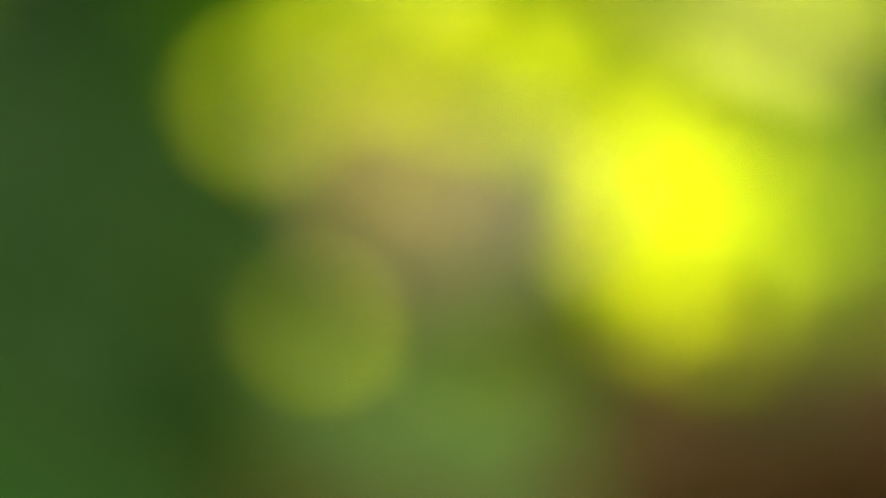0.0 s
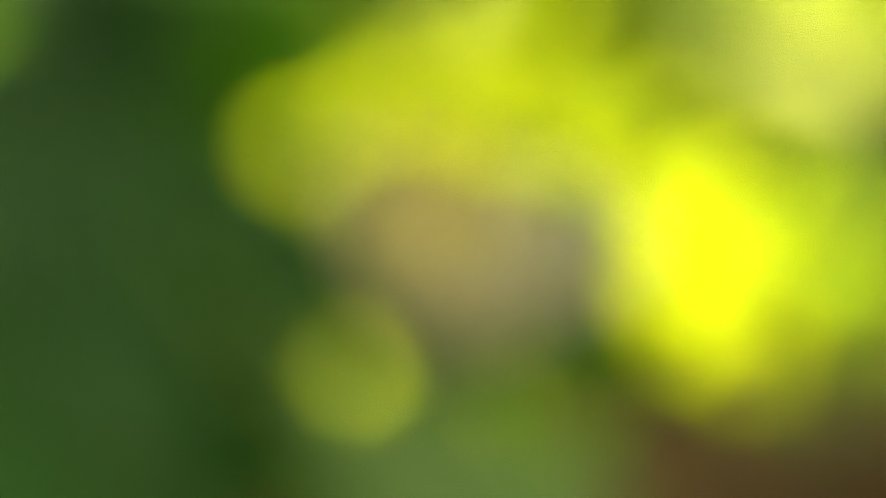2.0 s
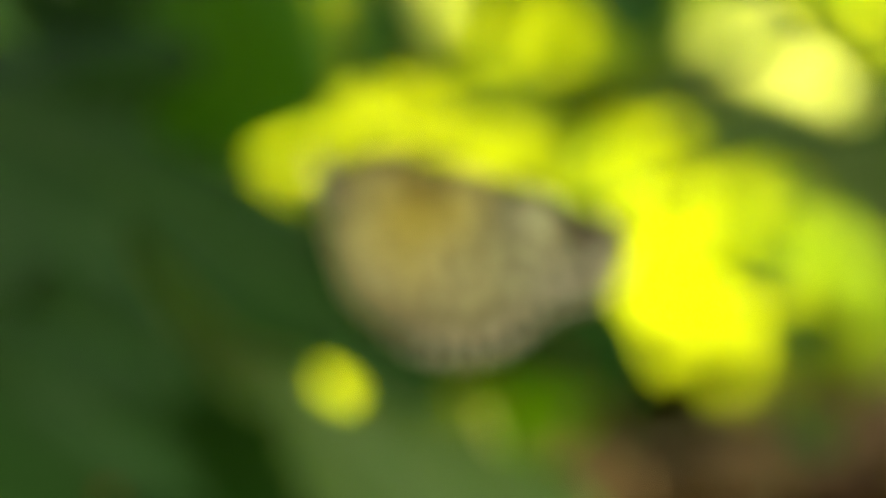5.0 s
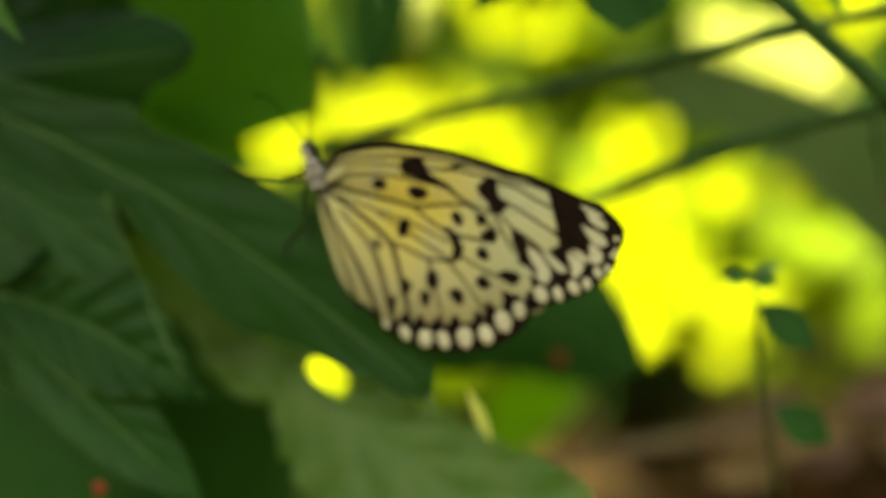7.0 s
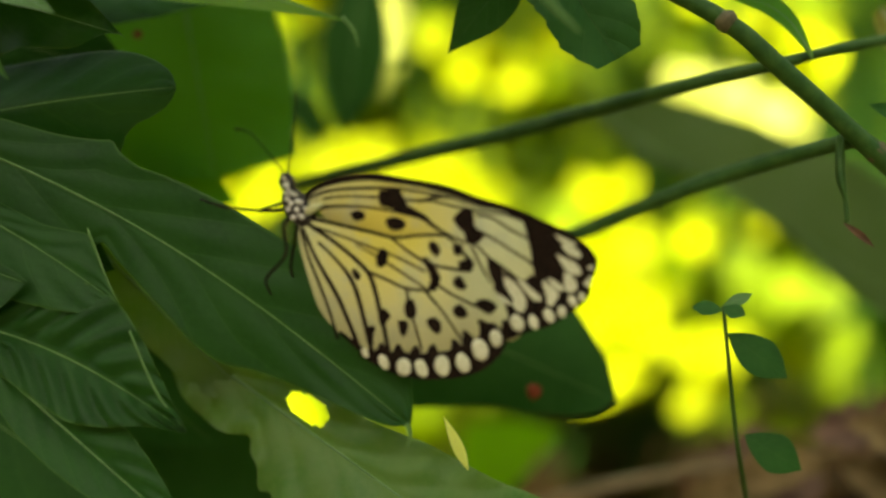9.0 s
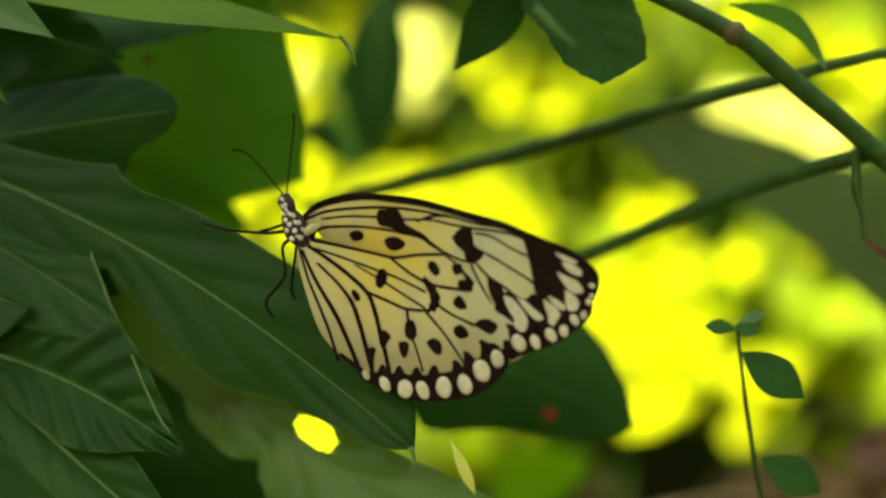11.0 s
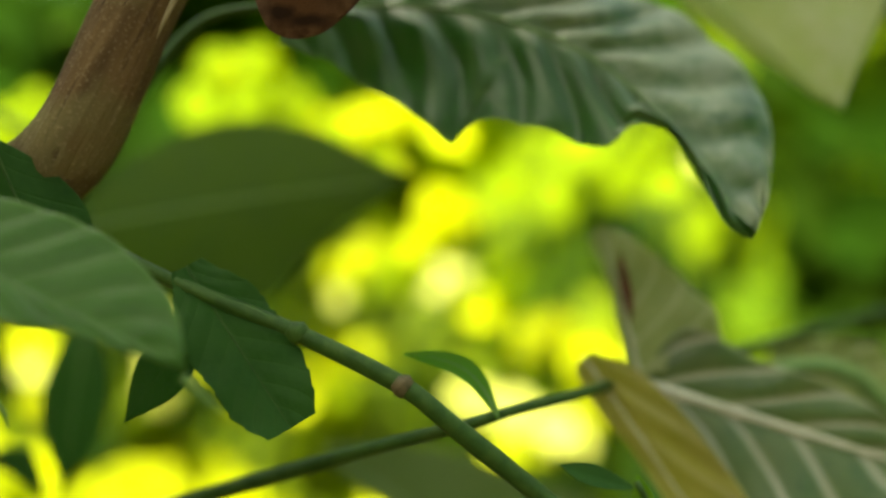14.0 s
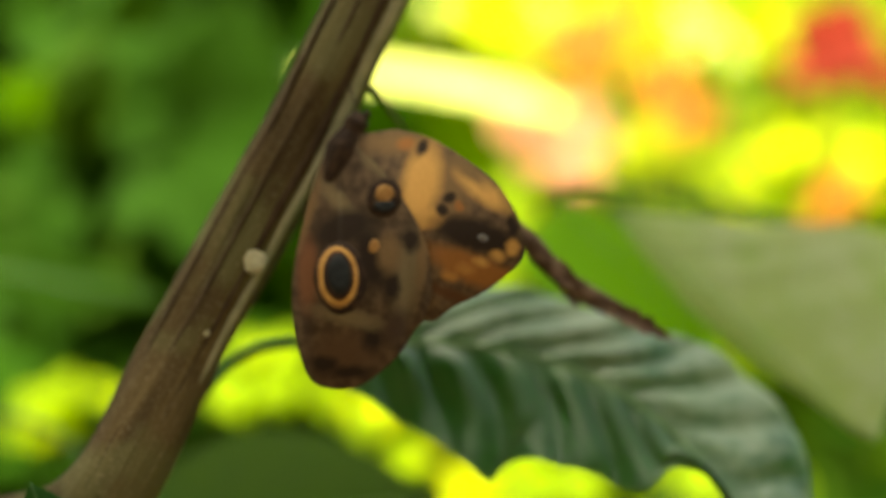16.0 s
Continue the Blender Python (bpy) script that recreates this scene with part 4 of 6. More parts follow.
    leaf(ob, mm(-119, 3.6, -17.8), mm(-51, -2.3, -41.1), 0.0105, (0.15, -1, 0.35), HOST, "pointed dark leaf lobe with quilted side veins", RIB, 0.0003, quilt=0.0022, ribs=11, fold=0.1, sway=0.068, edges=(((0.1, 5.2), (0.3, 8.7), (0.417, 12.5), (0.532, 14.8), (0.636, 14.9), (0.729, 12.1), (0.803, 9.1), (0.867, 6.2), (0.944, 2.6)), ((0.2, 9.1), (0.353, 10.9), (0.429, 8.7), (0.532, 10.1), (0.673, 11.3), (0.787, 8.2), (0.876, 4.1), (0.957, 1.6))), nl=90, nw=10, seed=7)
    part("leaf_margin", tube((mm(-63.4, 0, -21.2), mm(-59.6, -1.1, -29.3), mm(-56.5, -1.9, -34.6), mm(-51.4, -2.3, -40.8)), (0.0002, 0.00025, 0.00025, 0.0001), 6, 5), RIB, ob, "light rim of the leaf lobe")
    leaf(ob, mm(-113.6, 2.6, -3.2), mm(-85.1, 0.6, -12), 0.006, (0.1, -1, 0.3), HOST, "small paler leaf lobe", RIB, 0.0002, quilt=0.0004, edges=(((0.0, 4), (0.5, 3), (0.88, 1.5)), ((0.13, 9), (0.6, 9.5), (0.84, 8.5), (0.94, 4.2))), nl=24, seed=10)
    leaf(ob, mm(-100.8, 1.6, -22.8), mm(-51.9, -4.3, -61.2), 0.0075, (0.2, -1, 0.3), HOST, "dark leaf with a raised pale midrib and rolled light margin", RIB, 0.0004, quilt=0.0008, ribs=8, fold=0.2, edges=(((0.0, 3), (0.24, 6), (0.46, 8), (0.67, 8), (0.9, 4)), ((0.06, 1.5), (0.21, 4), (0.31, 6.4), (0.42, 7.6), (0.65, 7.2), (0.86, 4.3))), nl=44, nw=8, seed=9)
    leaf(ob, mm(-145.9, 13.4, 4.6), mm(-85.1, 8.5, -11), 0.0105, (0.1, -1, 0.4), HOST, "dark leaf lobe half hidden behind the others", RIB, 0.0003, quilt=0.0008, fold=0.1, nl=30, seed=12)
    leaf(ob, mm(-150.8, 19.2, 22.3), mm(-71.4, 15.3, -11), 0.020, (0.1, -1, 0.2), HOST, "dark leaf at the back of the plant", RIB, 0.0003, quilt=0.0008, nl=30, seed=16)
    # Added leaf: stands for hidden leaves and a gap black with shade.
    leaf(ob, mm(-145.9, 50.6, 10.5), mm(-57.7, 44.7, -56.1), 0.024, (0.1, -1, 0.2), DARK, "large dark leaf added to fill hidden leaves and a shaded gap", RIB, 0.0003, nl=30, seed=17)
    leaf(ob, mm(-145.9, 27.1, -22.8), mm(-63.6, 19.2, -67.9), 0.022, (0.1, -1, 0.2), DARK, "dark leaf in the shade low down", RIB, 0.0003, quilt=0.0008, nl=30, seed=13)
    # Another added dark leaf, standing in for shadow left of the pale leaf.
    leaf(ob, mm(-94.9, 64.3, -40.4), mm(-51, 64, -92), 0.020, (0.1, -1, 0.2), DARK, "large dark leaf added low down in place of deep shade", nl=24, seed=18)
    leaf(ob, mm(-170.4, 40.8, -67.9), mm(-58, 40, -98), 0.03, (0.1, -1, 0.3), DARK, "dark leaf in the shade at the foot", RIB, 0.0003, nl=30, seed=20)
    part("leaf_stalk", tube((mm(-94.9, 64.3, -40.4), mm(-116.5, 58.4, -58.1), mm(-172, 42, -160)), (0.001, 0.0014, 0.002), 8, 4), STEM, ob)
    leaf(ob, mm(-126.3, 40.8, 42.9), mm(-73.4, 36.9, 29.1), 0.0125, (0.1, -1, 0.2), DARK, "dark leaf at the back of the plant", RIB, 0.0002, quilt=0.0008, ribs=7, nl=24, seed=19)
    leaf(ob, mm(-145.9, 27.1, 59.5), mm(-69.5, 17.3, 38), 0.013, (0, -1, 0.4), HOST, "dark upper leaf with a wavy margin", RIB, 0.0003, quilt=0.0006, wave=0.002, nl=30, seed=15)
    return ob


make_host_plant()


def make_pale_plant():
    base = mm(-110, 70, -560)
    ob = thing("pale_plant", base, "pale green broad-leaved plant below the butterfly, leaves eaten into holes", "plant")
    part("stem", tube((base, mm(-105, 60, -200), mm(-95, 44, -20)), (0.006, 0.005, 0.002), 10, 6), STEM, ob)
    leaf(ob, mm(-63.3, 29.5, -27), mm(20.7, 6.2, -75.6), 0.0185, (-0.1, -1, 0.4), PALE, "pale leaf with an eaten hole and ragged edge", RIB, 0.0004, quilt=0.0009, ribs=7, wave=0.0014, waves=9, hole=(0.352, 0.42, 0.052, 0.31), edges=(((0.0, 2), (0.1, 5), (0.22, 8), (0.39, 9), (0.49, 9.6), (0.61, 12.0), (0.76, 14.3), (0.89, 16.6), (0.96, 14)), ((0.0, 3), (0.03, 6.0), (0.12, 10.0), (0.22, 11.0), (0.27, 8.4), (0.3, 10.9), (0.335, 12.5), (0.36, 16.4), (0.385, 15.6), (0.42, 18.6), (0.48, 18), (0.52, 19.4), (0.69, 18.4), (0.85, 14))), nl=110, nw=14, seed=2)
    leaf(ob, mm(-82.7, 22.7, -2.5), mm(-46.8, 25.6, -38.7), 0.005, (0.05, -1, 0.2), PALE, "narrow yellow-green leaf behind the dark lobes", RIB, 0.0003, edges=(((0.05, 2.5), (0.2, 3), (0.43, 3.4), (0.66, 3.6), (0.83, 3)), ((0.075, 2), (0.31, 6.8), (0.46, 7.8), (0.67, 7.4), (0.87, 6.6), (0.95, 4))), wave=0.0008, nl=36, nw=6, seed=4)
    part("leaf_stalk", tube((mm(-63.3, 29.5, -27), mm(-80, 40, -22), mm(-95, 44, -20)), (0.0008, 0.001, 0.002), 8, 4), STEM, ob)
    leaf(ob, mm(-14, 150, -95), mm(12.6, 148, -73.5), 0.01, (0, -1, 0.3), GRASSY, "smooth grass-green leaf low behind the butterfly", edges=(((0.02, 5.5), (0.24, 15), (0.41, 17), (0.74, 10.7)), ((0.0, 4), (0.15, 5), (0.55, 4), (0.85, 2))), nl=24, nw=6, seed=14)
    part("leaf_stalk", tube((mm(-14, 150, -95), mm(-40, 140, -140), mm(-105, 70, -200)), (0.0012, 0.0016, 0.003), 8, 4), STEM, ob)
    leaf(ob, mm(-122, 150, -112), mm(-22, 146, -122), 0.017, (0.1, -1, 0.5), PALE, "pale green leaf low among the stems", RIB, 0.0003, bend=0.2, quilt=0.0008, ribs=7, nl=30, nw=6, seed=15)
    part("leaf_stalk", tube((mm(-122, 150, -112), mm(-130, 130, -160), mm(-105, 70, -200)), (0.0012, 0.0016, 0.003), 8, 4), STEM, ob)
    leaf(ob, mm(-1.6, 13.9, -39.7), mm(4, 11, -50.3), 0.0012, (0.3, -1, 0), LIGHT, "curled yellowing leaf scrap", shape=lambda u: ovate(u, 0.6), nl=8, nw=2, bend=0.8)


make_pale_plant()


def make_tall_plant():
    """Large rounder leaves behind, through which some light comes."""
    base = mm(-90, 110, -560)
    ob = thing("broad_leaved_plant", base, "broad-leaved plant with large round backlit leaves", "plant")
    part("stem", tube((base, mm(-90, 105, -200), mm(-88, 90, 40), mm(-86, 80, 100)), (0.007, 0.006, 0.004, 0.003), 10, 6), STEM, ob)
    leaf(ob, mm(-75, 70, 62), mm(-60.5, 54, 5.2), 0.0245, (0.1, -1, 0.2), ROUND, "large round leaf with light shining through", RIB, 0.0003, fold=0.06, quilt=0.0006, ribs=8, edges=(((0.0, 7), (0.13, 15.6), (0.3, 20.2), (0.56, 21.4), (0.79, 20.6), (0.9, 19.9), (0.96, 19.2), (0.985, 18)), ((0.0, 8), (0.11, 15.1), (0.37, 23.1), (0.63, 22.9), (0.86, 18.2), (0.96, 9.7))), nl=40, nw=8, seed=1)
    part("leaf_stalk", tube((mm(-75, 70, 62), mm(-80, 76, 78), mm(-86, 80, 100)), (0.0008, 0.001, 0.002), 8, 4), STEM, ob)
    leaf(ob, mm(-25, 66, -22), mm(31.8, 56, -44.5), 0.0165, (0, -1, 0.3), DARK, "dark leaf behind the wing", RIB, 0.0002, edges=(((0.0, 3), (0.19, 9), (0.38, 14.3), (0.59, 17.7), (0.73, 14.9), (0.84, 10.8), (0.93, 6.4)), ((0.0, 8), (0.17, 15.6), (0.29, 21), (0.39, 18.9), (0.59, 13.1), (0.79, 9.4), (0.94, 5))), nl=40, nw=8, seed=6)
    part("leaf_stalk", tube((mm(-25, 66, -22), mm(-60, 84, -14), mm(-89, 96, 0)), (0.0008, 0.001, 0.0014), 8, 4), STEM, ob)
    leaf(ob, mm(-92, 60, 12), mm(-56.5, 57, -0.5), 0.0072, (0.1, -1, 0.2), ROUND, "lower lobe of the round leaf", bend=0.2, nl=20, seed=2)
    leaf(ob, mm(-120, 56, 52), mm(-56, 40, 45), 0.0095, (0, -0.8, 0.6), DARK, "dark glossy drooping leaf", RIB, 0.0003, quilt=0.001, ribs=7, nl=30, seed=8)
    leaf(ob, mm(-86, 130, 70), mm(-120, 120, 130), 0.03, (0, -1, 0.2), SHADE, nl=24, seed=11)
    leaf(ob, mm(-118, 200, 166), mm(-47, 195, 152), 0.0085, (0, -1, -0.1), SHADE, "green leaf behind the leaning stem, darkened as if in shade", RIB, 0.0003, bend=0.3, nl=24, seed=21)
    part("leaf_stalk", tube((mm(-118, 200, 166), mm(-126, 180, 120), mm(-86, 80, 100)), (0.0008, 0.001, 0.002), 8, 4), STEM, ob)


make_tall_plant()


def rust_spots():
    """Small orange-red rust spots on the plants' leaves."""
    for p, r, name in (((-76.5, 47.5, 38.5), 1.1, "rust_gall"), ((-73.9, -2.3, -60), 1.5, "rust_gall"), ((14, 47.5, -41), 1.8, "rust_gall")):
        c = mm(*p)
        ob = part(name, tube((c + mm(0, 0.5, 0), c, c + mm(0.1, -0.4, 0.1)), (r / 1000, r / 1100, r / 2600), 12, 2, 0.4), RUSTY, None)
        tagged(ob, "small orange-red rust gall on a leaf", "leaf gall", "rust galls on the leaves")


RUSTY = plain_mat("orange_red_rust", (0.13, 0.022, 0.006), (0.20, 0.038, 0.010), 0.8, 900.0)
rust_spots()


def make_vine():
    """A green vine stem that crosses the view, with side shoots and leaves."""
    base = mm(150, 60, -560)
    ob = thing("vine", base, "green vine with thin crossing stems and pointed leaves", "vine")
    part("stem", tube((mm(-16, 31, 75), mm(-3.7, 31, 69), mm(11, 32, 61.6), mm(33, 33, 52), mm(54, 33.5, 41), mm(65, 35, 32), mm(86, 41, 13.5), mm(104, 46, -4), mm(150, 56, -60), mm(155, 60, -300), base), (0.0014, 0.0015, 0.0016, 0.0018, 0.0020, 0.0021, 0.0022, 0.0024, 0.003, 0.004, 0.005), 12, 8, 0.08, 0.08), STEM, ob, "dark green main stem")
    part("side_stem", tube((mm(170, 125, 54), mm(121, 104, 43), mm(99, 84, 38.5), mm(91, 62, 37.4), mm(75.5, 50, 34.4), mm(64, 45, 31.5), mm(45, 50, 26.9), mm(26, 56, 21.5), mm(-1, 62, 14.1), mm(-28.5, 66, 7.3), mm(-46, 68, 2.8)), (0.0013, 0.0013, 0.0013, 0.0012, 0.0012, 0.0013, 0.0016, 0.0018, 0.0018, 0.0016, 0.0014), 10, 8, 0.05, 0.08), STEM, ob)
    part("side_stem", tube((mm(87, 42, 13.5), mm(81, 45, 15.5), mm(53, 55, 6.5), mm(15, 66, -10.5), mm(-20, 74, -27)), (0.0015, 0.0017, 0.0020, 0.0018, 0.0014), 10, 8, 0.04), STEM, ob)
    for p in ((33, 32.5, 52), (54.2, 33, 40.8), (86, 41, 13.6)):
        c = mm(*p)
        part("node", tube((c + mm(-1.3, 0, 1), c, c + mm(1.3, 0, -1)), (0.0017, 0.0024, 0.0019), 10, 4, 0.3), NODE if p[0] > 40 else STEM, ob, "reddish leaf scar on the stem" if p[0] > 40 else "")
    leaf(ob, mm(-52, -4, 82), mm(20.2, -8, 46.4), 0.0150, (0.3, -0.85, 0.5), FRESH, "fresh green leaf with pale side veins and a fine drip tip", RIB, 0.0005, edges=(((0.0, 1), (0.19, 9.7), (0.43, 14.4), (0.65, 16.3), (0.78, 14.3), (0.87, 11.0), (0.94, 6.8)), ((0.0, 1), (0.16, 4.9), (0.4, 9.0), (0.52, 9.6), (0.62, 7.6), (0.73, 4.2), (0.85, 2.9))), quilt=0.0012, ribs=9, fold=0.15, bend=0.1, nl=72, nw=10, seed=20)
    part("leaf_stalk", tube((mm(-52, -4, 82), mm(-58, 8, 90), mm(-60, 26, 96), mm(-30, 31, 84), mm(-16, 31, 76)), (0.0008, 0.0009, 0.001, 0.0012, 0.0014), 8, 4), STEM, ob)
    part("drip_tip", tube((mm(20, -8, 45.2), mm(23, -7.6, 42), mm(27, -7, 38.2)), (0.0009, 0.0007, 0.0002), 6, 4), RIB, ob)
    leaf(ob, mm(10.5, 33, 66), mm(32.5, 28, 33), 0.0102, (0.35, -1, 0.25), DARK, "dark leaf with a torn squared end", STEM, 0.0003, shape=lambda u: min(1.0, 0.35 + 2.2 * u) * (1 - max(0, u - 0.72) ** 1.6 * 3.4), quilt=0.0006, ribs=7, fold=0.16, tooth=0.07, teeth=9, wave=0.0006, waves=3, nl=40, nw=8, seed=21)
    leaf(ob, mm(12, 34, 53), mm(-4, 36, 34), 0.0062, (-0.2, -1, 0.3), DARK, "small dark pointed leaf", shape=lambda u: ovate(u, 0.4), bend=0.3, nl=20, seed=22)
    leaf(ob, mm(73, 44, 33), mm(53.3, 46, 46.9), 0.0042, (0.2, -0.9, 0.6), ROUND, "small curled leaf arching over the side stem", RIB, 0.0002, sway=-0.24, edges=(((0.09, 0.8), (0.26, 1.8), (0.45, 2.4), (0.66, 2.4), (0.83, 1.6)), ((0.06, 0.8), (0.23, 1.7), (0.45, 2.6), (0.69, 2.6), (0.88, 1.6))), bend=-0.4, nl=24, nw=4, seed=23)
    leaf(ob, mm(101, 47, 18), mm(84.8, 46, 23.6), 0.0026, (0.1, -0.9, 0.6), DARK, "small pointed leaf beside the stem", bend=-0.3, fold=0.3, nl=16, nw=4, seed=24)
    leaf(ob, mm(101.3, 48, 21), mm(103.3, 47, 9.5), 0.0024, (0.1, -1, 0.2), SLENDER, "small yellow-green leaf hanging by the stem", bend=0.3, fold=0.2, nl=16, nw=4, seed=26)
    part("leaf_stalk", tube((mm(101, 47, 19.5), mm(106, 48, 8), mm(104, 46, -3)), (0.0007, 0.0008, 0.001), 6, 4), STEM, ob)
    part("twig", tube((mm(79, 43, 17), mm(79, 40, 9), mm(80, 39, 4), mm(80.5, 38, -1)), (0.0009, 0.0010, 0.0005, 0.0006), 8, 5, 0.2), STEM, ob, "hanging green shoot")
    leaf(ob, mm(79.5, 38, -1), mm(86, 36, -6), 0.0008, (0.1, -1, 0.3), RUST, "withered reddish leaf tip", fold=0.6, bend=0.4, nl=12, nw=3, seed=25)
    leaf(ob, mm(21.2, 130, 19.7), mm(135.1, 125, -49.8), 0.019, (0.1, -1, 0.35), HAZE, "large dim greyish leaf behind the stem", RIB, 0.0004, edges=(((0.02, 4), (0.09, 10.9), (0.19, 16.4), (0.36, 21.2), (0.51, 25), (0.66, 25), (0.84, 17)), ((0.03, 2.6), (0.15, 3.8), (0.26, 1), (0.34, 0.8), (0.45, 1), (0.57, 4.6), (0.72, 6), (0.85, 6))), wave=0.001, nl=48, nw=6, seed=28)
    part("leaf_stalk", tube((mm(134, 125, -49), mm(170, 120, -120), mm(155, 60, -300)), (0.001, 0.0016, 0.003), 8, 5), STEM, ob)
    return ob


make_vine()


def make_small_leaves():
    """Slender plant at the upper margin with a bright narrow leaf."""
    base = mm(-160, 60, -560)
    ob = thing("slender_plant", base, "slender plant with narrow bright green leaves", "plant")
    part("stem", tube((base, mm(-165, 50, -200), mm(-150, 30, 60), mm(-140, 24, 110)), (0.005, 0.004, 0.003, 0.002), 8, 6), STEM, ob)
    leaf(ob, mm(-128, 22, 60), mm(-19.5, 6, 40.5), 0.0082, (0.1, -0.55, 1), SLENDER, "narrow bright green leaf with a thread-like tip", RIB, 0.0004, shape=lambda u: ovate(u, 0.5), fold=-0.35, bend=0.3, nl=40, nw=6, seed=30)
    part("drip_tip", tube((mm(-20.5, 6, 41.4), mm(-18.2, 6, 38.6), mm(-17.4, 6, 35.4)), (0.0005, 0.0004, 0.0001), 6, 4), RIB, ob)
    leaf(ob, mm(-130, 10, 66), mm(-77, 0, 42), 0.007, (0.2, -1, 0.6), FRESH, "light green pointed leaf", RIB, 0.0003, fold=0.2, bend=0.3, nl=24, seed=31)
    leaf(ob, mm(-120, 6, 58), mm(-85, -5, 29), 0.004, (0.5, -1, 0.2), FRESH, "curled light green leaf tip", RIB, 0.0003, bend=0.9, fold=0.4, nl=24, seed=32)
    leaf(ob, mm(-140, 40, 92), mm(-62, 36, 66), 0.014, (0, -1, 0.4), DARK, "dark drooping leaf", nl=24, seed=34)


make_small_leaves()


def make_hanging_leaves():
    base = mm(-160, 170, -560)
    ob = thing("hanging_leaf_plant", base, "plant with drooping dark leaves against the light", "plant")
    part("stem", tube((base, mm(-165, 170, -100), mm(-160, 170, 60), mm(-90, 150, 112), mm(-46, 130, 96), mm(-38, 122, 60)), (0.005, 0.004, 0.003, 0.0014, 0.0008, 0.0006), 8, 6), STEM, ob)
    leaf(ob, mm(-38, 122, 60), mm(-42, 110, 12), 0.0085, (0.2, -1, 0.1), DARK, "drooping dark green leaf", RIB, 0.0003, bend=0.3, nl=24, seed=40)
    leaf(ob, mm(-65, 110, 20), mm(-46, 108, 11), 0.0038, (0.1, -1, 0.3), DARK, "small hooked leaf", bend=0.5, sway=0.22, nl=14, nw=3, seed=41)


make_hanging_leaves()


def make_sprig():
    base = mm(64, 104, -84)
    ob = thing("seedling", base, "thin seedling with small dark oval leaves growing from the litter", "seedling")
    part("stem", tube((base, mm(63, 70, -78), mm(61, 42, -62), mm(58, 33, -44), mm(55, 30, -18)), (0.0007, 0.0006, 0.0005, 0.0004), 8, 6), STEM, ob)
    leaf(ob, mm(55, 30, -19), mm(48.5, 30, -18.5), 0.0022, (0, -0.7, 0.9), DARK, "small bluish-green top leaf", bend=0.3, nl=12, nw=3, seed=50)
    leaf(ob, mm(55, 30, -18), mm(61, 31, -15.5), 0.0016, (0, -0.7, 0.9), FRESH, nl=12, nw=3, seed=51)
    leaf(ob, mm(55, 29, -18), mm(59.5, 27, -19.5), 0.002, (0, -0.8, 0.9), DARK, nl=12, nw=3, seed=54)
    leaf(ob, mm(56, 31, -24), mm(68.5, 30, -33), 0.0042, (0.2, -1, 0.4), DARK, "oval dark leaf on the seedling", bend=0.3, nl=16, nw=4, seed=52)
    leaf(ob, mm(60, 33, -46), mm(72, 32, -53), 0.0042, (0.1, -1, 0.4), DARK, "oval green leaf low on the seedling", bend=0.3, nl=16, nw=4, seed=53)


make_sprig()


